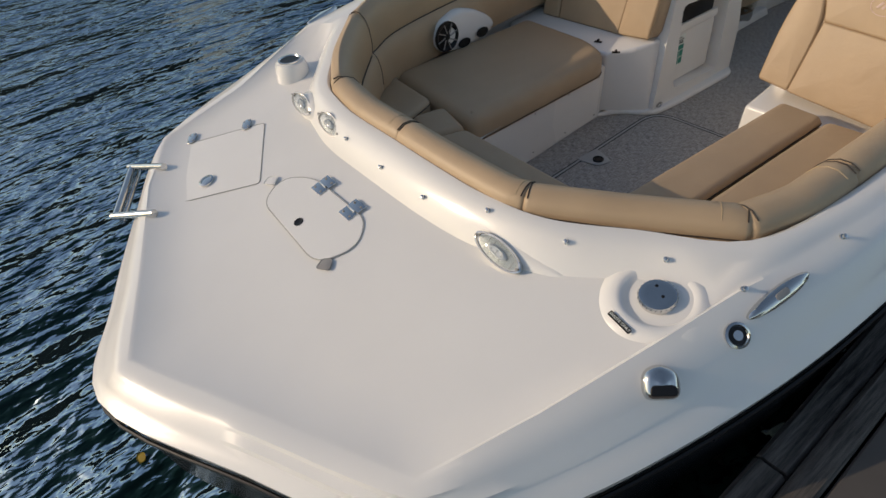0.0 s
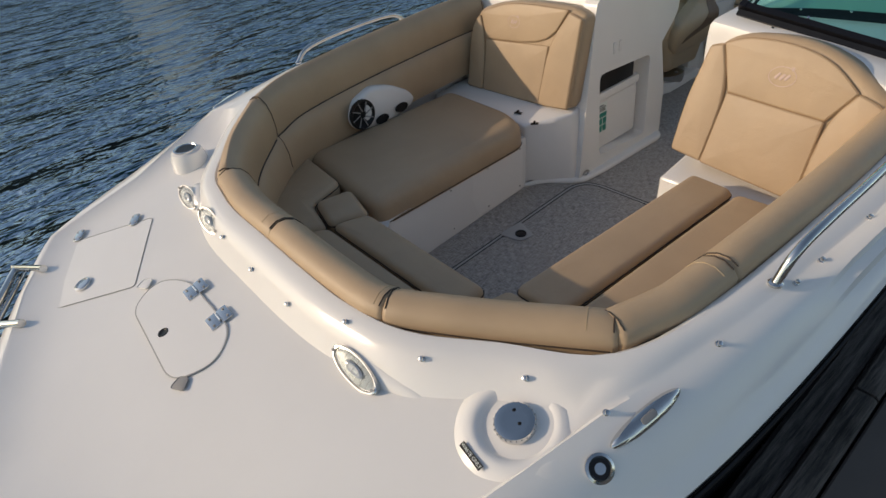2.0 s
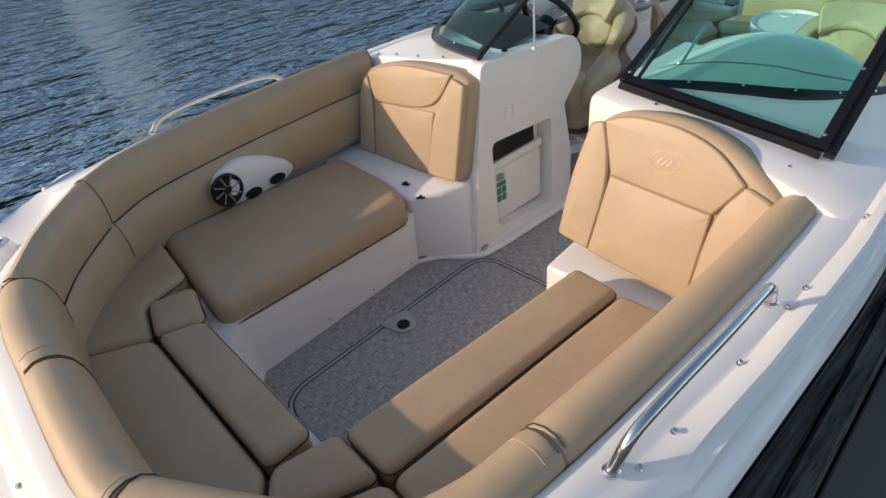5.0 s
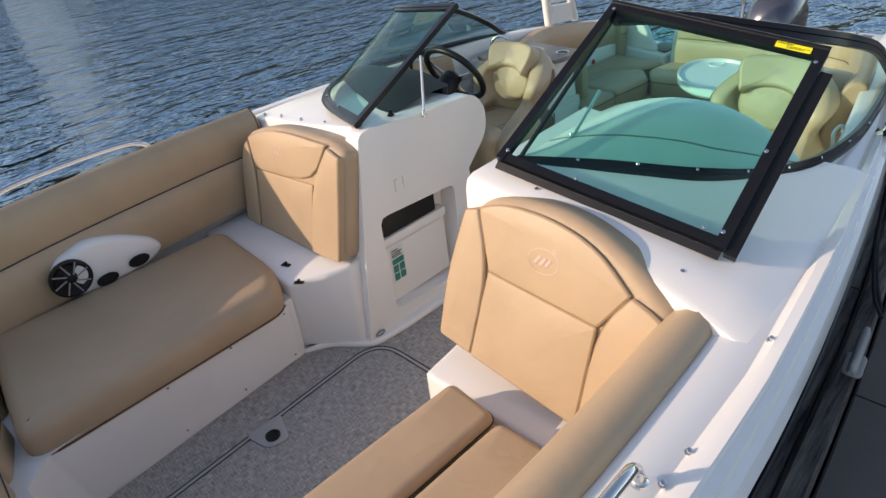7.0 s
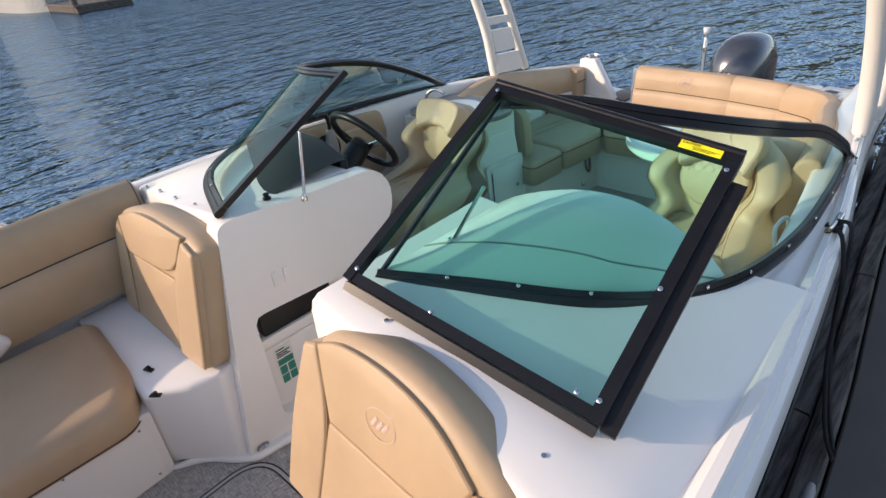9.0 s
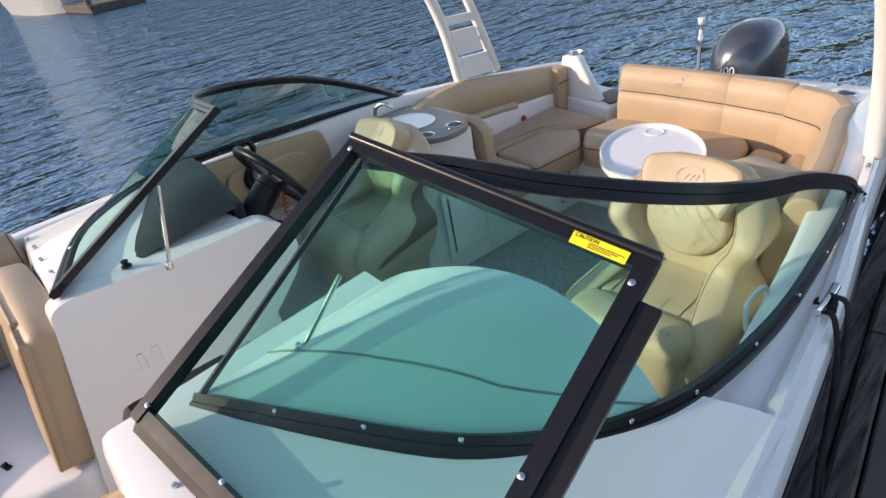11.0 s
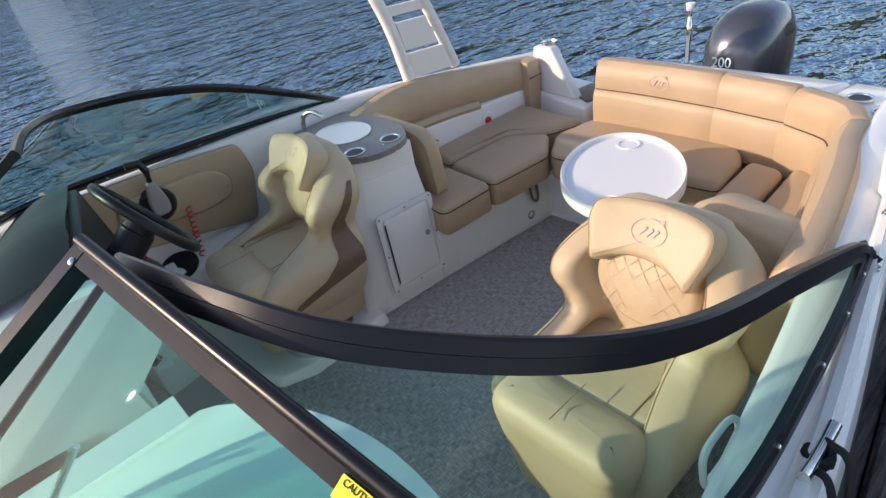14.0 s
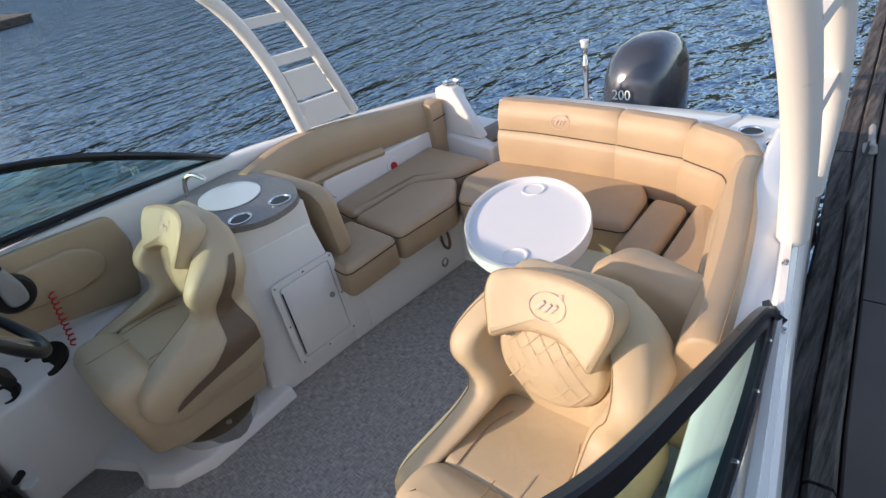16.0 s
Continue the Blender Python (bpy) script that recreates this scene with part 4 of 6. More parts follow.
part("glass_pane", grid([[q[0], q[1]], [q[3], q[2]]]), GLASS, leaf, "tinted flat glass")
part("seal", tube([q[3] + nrm * 0.012, q[2] + nrm * 0.012], 0.010, 10), FRAME, leaf, "rounded black top seal")
part("edge_channel", bar(q[1] + Vector((-0.004, 0.0, -0.014)), q[2] + Vector((0.0, -0.06, -0.045)), 0.034, 0.012, Vector((1, 0, -0.3))), BLACK, leaf, "black rubber edge channel", smooth=False)
part("hinge_strip", bar(q[0] + Vector((0.004, 0.004, -0.010)), q[1] + Vector((-0.01, 0.004, -0.010)), 0.024, 0.008, Vector((0, -0.6, -0.8))), BLACK, leaf, smooth=False)
for u, v in ((0.03, 0.05), (0.37, 0.045), (0.90, 0.05), (0.965, 0.06), (0.965, 0.45), (0.97, 0.92), (0.03, 0.96)):
    p = q[0].lerp(q[1], u).lerp(q[3].lerp(q[2], u), v)
    part("screw", lathe([(0.006, 0.008), (0.006, 0.013), (0.003, 0.015)], 10), CHROME, leaf, m=facing(p + nrm * 0.004, nrm))
sm = Matrix.Translation(q[3].lerp(q[2], 0.865) + (q[0] - q[3]).normalized() * 0.024 + nrm * 0.0165)
tx = (q[2] - q[3]).normalized()
sm = sm @ Matrix((tx, nrm.cross(tx), nrm)).transposed().to_4x4()
part("caution_sticker", box(-0.050, 0.050, -0.0115, 0.0115, 0, 0.0015), YELLOW, leaf, "yellow caution sticker", smooth=False, m=sm)
part("lettering", text_mesh("CAUTION", 0.0095, 0.0004), BLACK, leaf, "black lettering", smooth=False, m=sm @ Matrix.Translation((-0.024, 0.0060, 0.002)))
for k in range(3):
    part("print_line", box(-0.018, 0.045 - 0.01 * k, -0.001 - 0.0035 * k, 0.0002 - 0.0035 * k, 0.001, 0.0020), BLACK, leaf, smooth=False, m=sm)
# support struts of the windshield
for a, b in (((-0.272, 1.11, 0.958), (-0.335, 1.19, 1.19)), ((0.46, 1.14, 0.985), (0.49, 1.27, 1.13))):
    st = part("strut", tube([a, b], 0.006, 8), CHROME, wind, "thin steel strut")
    part("strut_foot", lathe([(0.013, 0), (0.013, 0.01), (0.006, 0.025)], 12, a), CHROME, st)

part("dash_knob", lathe([(0.016, 0.0), (0.016, 0.006), (0.009, 0.010), (0.012, 0.022), (0.004, 0.026)], 14, (-0.385, 1.02, 0.972)), BLACK, helm, "small black knob")
part("glass_mark", join(*[box(-0.004 + 0.012 * k, 0.003 + 0.012 * k, -0.02 + 0.008 * (k % 2), 0.022 - 0.006 * k, 0, 0.001) for k in range(3)]), PAPER, wind, "small white mark on the side glass", smooth=False, m=facing((-1.212, 2.42, 0.978), (1, 0.08, 0.12)))
handle = part("grab_handle", tube([(1.075 - 0.012 * math.sin(a), 2.085 + 0.068 * math.copysign(abs(math.cos(a)) ** 0.6, math.cos(a)), 0.775 + 0.042 * math.copysign(abs(math.sin(a)) ** 0.6, math.sin(a))) for a in [2 * math.pi * k / 32 for k in range(32)]], 0.007, 8, True), PEARL, boat, "white moulded loop handle on the inner side")
part("mount", box(1.07, 1.12, 2.03, 2.14, 0.725, 0.745, 0.006), PEARL, handle)

# ---- cockpit ----
def block(name, label, cat, bottom, top, mat=GELCOAT, bevel=0.02):
    t = thing(name, label, cat)
    part("body", solid(bottom, top, bevel), mat, t)
    return t


def bend(bm, f):
    for v in bm.verts:
        v.co = Vector(f(v.co.x, v.co.y, v.co.z))
    return bm


def bucket_seat(x, y, turn, label, stripe):
    """A bolstered captain seat; local -y is forwards, the origin lies 3 cm over the floor below the back."""
    t = thing("captain_seat", label, "seat", pose(x, y, 0.03, 0, 0, turn), "captain seats")
    ped = part("pedestal", lathe([(0.17, -0.029), (0.17, 0.066), (0.155, 0.072), (0.06, 0.08), (0.05, 0.2), (0.11, 0.27)], 28, (0, -0.16, 0)), CHROME, t, "polished steel pedestal")
    for a in range(6):
        part("bolt", lathe([(0.012, 0.068), (0.012, 0.078), (0.004, 0.08)], 8, (0.135 * math.cos(a * 1.047), -0.16 + 0.135 * math.sin(a * 1.047), 0)), TRIM, ped)
    part("seat_base", bend(pad([(-0.23, -0.42), (0.23, -0.42), (0.23, 0.10), (-0.23, 0.10)], 0.13, 0.42, 0.03, 0, 0.09), lambda a, b, c: (a * (0.72 + 0.28 * (c - 0.13) / 0.29), b * (0.80 + 0.20 * (c - 0.13) / 0.29) - 0.03, c)), CREAM, t)
    part("seat_cushion", bend(pad([(-0.20, -0.31), (0.20, -0.31), (0.19, 0.02), (-0.19, 0.02)], 0.36, 0.505, 0.035, 0.004, 0.08, 6), lambda a, b, c: (a, b, c + (0.35 * a * a + 0.9 * max(0, b + 0.10) ** 2 * 2.2 if c > 0.40 else 0))), CREAM, t)
    for s in (-1, 1):
        part("seat_seam", tube(smooth_path([(s * 0.125, -0.29, 0.512), (s * 0.125, -0.16, 0.5165), (s * 0.10, -0.08, 0.5175)], 4), 0.0017, 6), THREAD, t)
    part("front_cushion", bend(pad([(-0.232, -0.485), (0.232, -0.485), (0.222, -0.285), (-0.222, -0.285)], 0.17, 0.535, 0.075, 0.004, 0.10, 6), lambda a, b, c: (a * (0.80 + 0.20 * (c - 0.17) / 0.365), b + 0.14 * (0.545 - c), c)), CREAM, t)
    part("front_seam", tube([(0.0, -0.475 + 0.03 * k, 0.5495 - 0.010 * (k == 0)) for k in range(1, 7)], 0.0016, 6), THREAD, t)
    # back and side bolsters: one padded shell through sections at rising heights
    lv = [0.27, 0.33, 0.40, 0.46, 0.50, 0.54, 0.58, 0.63, 0.68, 0.73, 0.78, 0.82, 0.85]
    half = [0.215, 0.245, 0.266, 0.274, 0.262, 0.232, 0.218, 0.236, 0.264, 0.268, 0.242, 0.202, 0.165]
    tip = [-0.33, -0.385, -0.405, -0.395, -0.350, -0.235, -0.130, -0.110, -0.122, -0.100, -0.038, 0.025, 0.07]
    face = [-0.02, -0.02, -0.02, -0.02, -0.025, -0.03, -0.028, -0.02, -0.008, 0.008, 0.03, 0.052, 0.078]
    rear = [0.06, 0.07, 0.075, 0.08, 0.085, 0.09, 0.095, 0.105, 0.115, 0.125, 0.135, 0.14, 0.13]
    zs = [0.27 + 0.58 * k / 28 for k in range(29)]

    def eased(vals, z):
        i = max(0, min(len(lv) - 2, int(np.searchsorted(lv, z)) - 1))
        a, b = vals[i], vals[i + 1]
        k = (z - lv[i]) / (lv[i + 1] - lv[i])
        m0 = (vals[i + 1] - vals[max(i - 1, 0)]) / 2
        m1 = (vals[min(i + 2, len(vals) - 1)] - vals[i]) / 2
        return a * (2 * k ** 3 - 3 * k * k + 1) + m0 * (k ** 3 - 2 * k * k + k) + b * (3 * k * k - 2 * k ** 3) + m1 * (k ** 3 - k * k)

    rows = []
    for z in zs:
        w, f, yi, yb = eased(half, z), eased(tip, z), eased(face, z), eased(rear, z)
        tw = 0.088
        f = min(f, yi - 0.03)
        sec = [(-w, yb), (-w, f), (-w + tw, f), (-w + tw + 0.012, yi), (w - tw - 0.012, yi), (w - tw, f), (w, f), (w, yb)]
        rows.append([(v.x, v.y, z) for v in round_poly(sec, [0.07, 0.05, 0.05, 0.045, 0.045, 0.05, 0.05, 0.07], 6)])
    first = [(p[0] * 0.9, -0.15 + (p[1] + 0.15) * 0.9, p[2] - 0.02) for p in rows[0]]
    last = [[(p[0] * k, 0.09 + (p[1] - 0.09) * k, p[2] + h) for p in rows[-1]] for k, h in ((0.93, 0.018), (0.75, 0.03), (0.3, 0.035))]
    shell = part("bolster_shell", grid([first] + rows + last, closed_u=True, cap=True), CREAM, t, "stitched wrap-around side bolster")
    for k in (10, 38):
        part("piping", tube([Vector(r[k]) + Vector((0, -0.001, 0)) for r in rows[2:-1]], 0.0018, 6), THREAD, shell)
    if stripe:
        z0 = [0.345 + 0.43 * k / 20 for k in range(21)]
        lo = [float(np.interp(z, [0.345, 0.38, 0.41, 0.43, 0.50, 0.62, 0.70, 0.775], [-0.30, -0.18, -0.03, 0.045, 0.05, 0.02, 0.05, 0.085])) for z in z0]
        hi = [float(np.interp(z, [0.345, 0.38, 0.41, 0.43, 0.50, 0.62, 0.70, 0.775], [-0.315, -0.30, -0.22, -0.15, -0.06, -0.04, 0.005, 0.065])) for z in z0]
        for s in (-1, 1):
            part("stripe", grid([[(s * (eased(half, z) + 0.003), a + (b - a) * k / 4, z) for k in range(5)] for z, a, b in zip(z0, lo, hi)]), BROWN, shell, "dark brown vinyl stripe")
    up = Matrix.Translation((0, -0.025, 0.575)) @ Matrix.Rotation(radians(78), 4, "X")
    quilt = [(-0.055, 0.0), (0.055, 0.0), (0.135, 0.06), (0.155, 0.13), (0.12, 0.225), (-0.12, 0.225), (-0.155, 0.13), (-0.135, 0.06)]
    part("backrest", pad(quilt, -0.02, 0.045, 0.026, 0.016, 0.06, 6), CREAM, t, "cream quilted back pad", m=up)
    for s in (-1, 1):
        for k in range(-5, 6):
            pts = []
            for u in [j / 14 for j in range(15)]:
                px, py = s * (k * 0.046 + (u - 0.5) * 0.17), 0.015 + 0.20 * u
                e = max(abs(px) / (0.128 - 0.5 * max(0.0, 0.06 - py)), abs(py - 0.118) / 0.092)
                if e < 0.97:
                    pts.append((px, py, 0.0453 + 0.016 * float(np.interp(e, [0, 0.33, 0.66, 1.0], [1, 0.89, 0.56, 0]))))
            if len(pts) > 2:
                part("quilting_stitch", ribbon(pts, 0.0010), QUILT, t, m=up)
    hr = Matrix.Translation((0, -0.066, 0.740)) @ Matrix.Rotation(radians(58), 4, "X")
    head = [(-0.136, 0.005), (-0.095, 0.036), (-0.05, 0.053), (0.0, 0.058), (0.05, 0.053), (0.095, 0.036), (0.136, 0.005), (0.172, 0.122), (0.164, 0.176), (0.095, 0.200), (0.0, 0.208), (-0.095, 0.200), (-0.164, 0.176), (-0.172, 0.122)]
    wrap = lambda a, b, c: (a, b, c + 1.1 * a * a)
    part("headrest", bend(pad(head, -0.075, 0.022, 0.024, 0.004, 0.018, 6), wrap), CREAM, t, "padded headrest with emblem", m=hr)
    part("headrest_seam", bend(tube([(v.x, v.y, 0.0105) for v in offset_poly(round_poly(head, 0.03, 6), 0.0035)], 0.0018, 6, True), wrap), THREAD, t, m=hr)
    emblem(t, hr @ Matrix.Translation((0, 0.128, 0.0275)), 0.095, LOGO, 1.1)
    return t


bucket_seat(0.685, 2.515, -1, "cream vinyl captain seat with quilted back beside the gunwale", False)
bucket_seat(-0.74, 2.30, -4, "cream vinyl helm seat with brown stripe on a pedestal", True)
aft = thing("aft_facing_seat", "tan vinyl seat back behind the captain seat", "seat")
part("backrest", pad([(-0.20, 0.0), (0.20, 0.0), (0.21, 0.30), (0.12, 0.36), (-0.12, 0.36), (-0.21, 0.30)], -0.06, 0.06, 0.045, 0.01, 0.08), TAN, aft, m=pose(0.80, 2.80, 0.46, 84, 0, -18))
part("seat_cushion", pad([(-0.2, -0.02), (0.2, -0.02), (0.2, 0.34), (-0.2, 0.34)], 0.30, 0.45, 0.04, 0.01, 0.06), TAN, aft, m=pose(0.80, 2.82, 0, 0, 0, -12))
part("base", pad([(-0.18, 0.0), (0.18, 0.0), (0.18, 0.30), (-0.18, 0.30)], 0.0, 0.30, 0.02, 0, 0.03), GELCOAT, aft, m=pose(0.80, 2.82, 0, 0, 0, -12))

# wet bar behind the helm
bar_unit = thing("wet_bar", "white moulded wet bar with speckled counter and sink", "cabinet")
BASE = [(-0.66, 2.36), (-0.63, 2.45), (-0.60, 2.88), (-1.22, 2.90), (-1.22, 2.36)]
HEAD = [(-0.70, 2.44), (-0.66, 2.52), (-0.62, 2.76), (-1.18, 2.84), (-1.18, 2.42)]
cut = [Vector(a).lerp(Vector(b), 0.87) for a, b in zip(BASE, HEAD)]
part("body", solid([(*p, 0) for p in BASE], [(*p, 0.675) for p in cut], 0.012), GELCOAT, bar_unit)
part("top_rim", ring_plate(cut, [(-0.93 + 0.15 * math.cos(a), 2.64 + 0.125 * math.sin(a)) for a in [2 * math.pi * k / 32 for k in range(32)]], 0.105), GELCOAT, bar_unit, "white moulded rim round the sink", m=Matrix.Translation((0, 0, 0.670)))
part("counter", ring_plate(round_poly([(-0.72, 2.42), (-0.57, 2.56), (-0.58, 2.74), (-0.74, 2.84), (-1.18, 2.84), (-1.18, 2.42)], 0.08), [(-0.93 + 0.14 * math.cos(a), 2.64 + 0.115 * math.sin(a)) for a in [2 * math.pi * k / 32 for k in range(32)]], 0.025), STONE, bar_unit, "grey speckled counter", m=Matrix.Translation((0, 0, 0.777)))
part("sink_bowl", lathe([(0.147, 0.029), (0.143, 0.031), (0.134, 0.028), (0.128, -0.01), (0.115, -0.065), (0.08, -0.085), (0.02, -0.088)], 32, (0, 0, 0)), TABLETOP, bar_unit, "white oval sink bowl", m=Matrix.Translation((-0.93, 2.64, 0.776)) @ Matrix.Diagonal((1, 0.85, 1, 1)))
for x, y in ((-0.655, 2.70), (-0.685, 2.53)):
    c = part("cup_holder", lathe([(0.047, 0.0), (0.047, 0.006), (0.040, 0.006), (0.036, 0.0)], 24, (x, y, 0.802)), CHROME, bar_unit, "steel cup holder ring")
    part("cup_well", lathe([(0.037, 0.0), (0.035, 0.003), (0.002, 0.003)], 20, (x, y, 0.8025)), BLACK, c)
part("faucet", tube(smooth_path([(-1.14, 2.56, 0.80), (-1.13, 2.57, 0.87), (-1.08, 2.59, 0.90), (-1.02, 2.61, 0.88)], 4), 0.011, 8), CHROME, bar_unit, "steel faucet")
dm = facing((-0.612, 2.66, 0.30), (1, -0.07, 0.03))
dr = part("door", pad([(-0.125, -0.18), (0.125, -0.18), (0.125, 0.18), (-0.125, 0.18)], 0, 0.012, 0.004, 0, 0.02, 3, True), GELCOAT, bar_unit, "white access door", m=dm)
part("door_frame", ring_plate(round_poly([(-0.155, -0.21), (0.155, -0.21), (0.155, 0.21), (-0.155, 0.21)], 0.025), round_poly([(-0.128, -0.183), (0.128, -0.183), (0.128, 0.183), (-0.128, 0.183)], 0.02), 0.009), GELCOAT, bar_unit, m=dm)
part("hinge", box(-0.123, -0.117, -0.16, 0.16, 0.010, 0.016, 0.001), BLACK, dr, "thin dark hinge line", m=dm)
part("latch", lathe([(0.013, 0.01), (0.013, 0.018), (0.006, 0.02)], 14, (0.09, 0.02, 0)), TRIM, dr, m=dm)
for u, v in ((-0.14, -0.195), (-0.14, 0.0), (-0.14, 0.195), (0.14, 0.195), (0.14, 0.0), (0.14, -0.195), (0, 0.197), (0, -0.197)):
    part("screw", lathe([(0.005, 0.008), (0.005, 0.012), (0.002, 0.013)], 8, (u, v, 0)), CHROME, bar_unit, m=dm)
part("plinth", solid([(-0.565, 2.00, 0), (-0.62, 1.86, 0), (-0.72, 1.79, 0), (-0.84, 1.80, 0), (-1.22, 1.60, 0), (-1.22, 2.38, 0), (-0.575, 2.42, 0)], [(-0.585, 2.00, 0.05), (-0.638, 1.875, 0.05), (-0.735, 1.815, 0.05), (-0.85, 1.83, 0.05), (-1.22, 1.64, 0.05), (-1.22, 2.38, 0.05), (-0.60, 2.42, 0.05)], 0.012), GELCOAT, bar_unit, "white moulded plinth under the helm seat")

# helm side panel, footwell speaker, throttle and wheel
hp_ = thing("helm_side_panel", "tan padded side panel beside the helm", "panel", Matrix.Translation((-1.262, 0, 0)) @ SIDE)
part("pad_back", pad([(1.50, 0.62), (2.24, 0.46), (2.30, 0.70), (2.27, 0.845), (1.95, 0.875), (1.50, 0.90)], 0, 0.03, 0.012, 0.004, 0.04), TAN, hp_)
part("pad_front", pad([(1.66, 0.69), (2.02, 0.62), (2.16, 0.64), (2.18, 0.72), (2.10, 0.80), (1.70, 0.82)], 0.02, 0.055, 0.015, 0.004, 0.06), TAN, hp_, "raised tan armrest pad")
ledge = thing("side_ledge", "white moulded ledge with loudspeaker and cup holder", "ledge")
part("body", solid([(-1.28, 1.45, 0), (-0.98, 1.50, 0), (-1.02, 1.72, 0), (-1.10, 1.95, 0), (-1.28, 2.25, 0)], [(-1.28, 1.45, 0.50), (-1.02, 1.50, 0.46), (-1.05, 1.72, 0.45), (-1.14, 1.95, 0.45), (-1.28, 2.25, 0.47)], 0.03), GELCOAT, ledge)
part("loudspeaker", lathe([(0.085, 0.0), (0.085, 0.012), (0.07, 0.013), (0.05, 0.003), (0.02, 0.006), (0.004, 0.01)], 28), BLACK, ledge, "black round loudspeaker", m=facing((-1.16, 1.80, 0.462), (0.25, -0.2, 1)))
part("cup_holder", lathe([(0.05, 0.0), (0.05, 0.008), (0.042, 0.008), (0.036, 0.001), (0.002, 0.001)], 24), BLACK, ledge, m=facing((-1.10, 1.64, 0.462), (0.2, -0.2, 1)))
thr = thing("throttle", "black and grey throttle lever with red lanyard", "throttle", Matrix.Translation((-1.19, 1.84, 0.75)))
part("mount", lathe([(0.075, -0.03), (0.075, 0.0), (0.065, 0.012), (0.01, 0.015)], 28), BLACK, thr, m=Matrix.Rotation(radians(90), 4, "Y"))
lever = part("lever", pad([(-0.035, -0.035), (0.035, -0.035), (0.04, 0.03), (0.015, 0.12), (-0.015, 0.12), (-0.04, 0.03)], 0, 0.03, 0.012, 0.002, 0.03), TRIM, thr, "grey lever arm", m=Matrix.Translation((0.015, 0, 0)) @ SIDE)
part("grip", tube([(0.03, 0.0, 0.10), (0.035, 0.005, 0.17), (0.03, -0.01, 0.205), (0.03, -0.06, 0.21)], 0.016, 10), BLACK, lever, "black handle grip")
part("lanyard", tube([(0.02 + 0.012 * math.cos(k * 0.9), 0.10 + 0.012 * math.sin(k * 0.9) - 0.03 * k / 70, -0.05 - 0.24 * k / 70) for k in range(71)], 0.0035, 5), RED, thr, "coiled red lanyard")
wheel = thing("steering_wheel", "black steering wheel with steel spokes", "steering wheel", facing((-0.63, 1.68, 0.945), (0.0, 0.84, 0.54)))
part("rim", tube([(0.175 * math.cos(a), 0.175 * math.sin(a), 0) for a in [2 * math.pi * j / 40 for j in range(40)]], 0.017, 10, True), BLACK, wheel)
for a in (0.3, math.pi - 0.3, 1.5 * math.pi):
    part("spoke", bar(Vector((0.04 * math.cos(a), 0.04 * math.sin(a), -0.03)), Vector((0.165 * math.cos(a), 0.165 * math.sin(a), 0)), 0.03, 0.004, Vector((-math.sin(a), math.cos(a), 0))), CHROME, wheel, "polished steel spoke", smooth=False)
part("hub", lathe([(0.05, -0.05), (0.05, -0.02), (0.04, -0.008), (0.005, -0.005)], 24), BLACK, wheel)
part("column", tube([(0, -0.02, -0.22), (0, 0, -0.05)], 0.055, 14), BLACK, wheel)
sw = part("switch_panel", box(0.06, 0.16, -0.20, -0.06, -0.16, -0.13, 0.008), BLACK, wheel)
part("switch", box(0.09, 0.13, -0.12, -0.10, -0.13, -0.122, 0.002), RED, sw, "lit red switch")
knob = thing("key_switch", "black key switch with round white tag", "switch", Matrix.Translation((-0.92, 1.50, 0.25)))
part("barrel", tube([(0, 0, 0), (0.02, 0.03, 0.03)], 0.014, 10), BLACK, knob)
part("tag", lathe([(0.028, 0), (0.028, 0.006), (0.024, 0.007), (0.002, 0.007)], 20, (0.06, 0.03, 0.0)), PAPER, knob, "round white tag")
mat_ = thing("floor_mat", "brown foam mat in the helm footwell", "mat")
part("mat", pad([(-0.78, 1.50), (-0.76, 1.80), (-1.14, 1.83), (-1.02, 1.48)], 0.001, 0.010, 0.003, 0, 0.03, 2, True), STONE, mat_)

# lounge
lounge = block("lounge_bench", "white moulded lounge bench in the cockpit", "bench", [(-0.60, 2.80, 0), (-0.55, 3.60, 0), (0.45, 3.60, 0), (0.42, 3.1, 0), (1.0, 3.1, 0), (0.85, 4.15, 0), (-0.5, 4.15, 0), (-1.1, 4.1, 0), (-1.18, 2.8, 0)],
      [(-0.58, 2.80, 0.30), (-0.53, 3.58, 0.30), (0.43, 3.58, 0.30), (0.41, 3.1, 0.30), (1.0, 3.1, 0.30), (0.85, 4.15, 0.30), (-0.5, 4.15, 0.30), (-1.1, 4.1, 0.30), (-1.18, 2.8, 0.30)])
for p, lab in (([(-0.50, 2.79), (-0.485, 3.10), (-0.83, 3.13), (-0.86, 2.84)], "small tan vinyl lounge cushion beside the wet bar"), ([(-0.49, 3.115), (-0.45, 3.49), (-0.60, 3.69), (-0.80, 3.56), (-0.83, 3.145)], "tan vinyl lounge cushion with rounded front"), ([(-0.85, 3.16), (-0.815, 3.57), (-0.62, 3.71), (-0.54, 3.92), (-1.03, 3.97), (-1.05, 3.2)], "tan vinyl lounge cushion against the hull side"),
               ([(-0.56, 3.69), (-0.44, 3.49), (0.40, 3.54), (0.375, 3.82), (0.30, 3.95), (-0.50, 3.95)], "wide tan vinyl stern bench cushion"), ([(0.41, 3.36), (0.58, 3.34), (0.56, 3.80), (0.40, 3.83)], "narrow tan vinyl cushion with rounded end"), ([(0.60, 3.12), (0.93, 3.10), (0.80, 3.85), (0.575, 3.85)], "tan vinyl corner lounge cushion")):
    seat_pad("lounge_cushion", p, 0.30, 0.45, 0.035, 0.04, lab, group="lounge cushions")
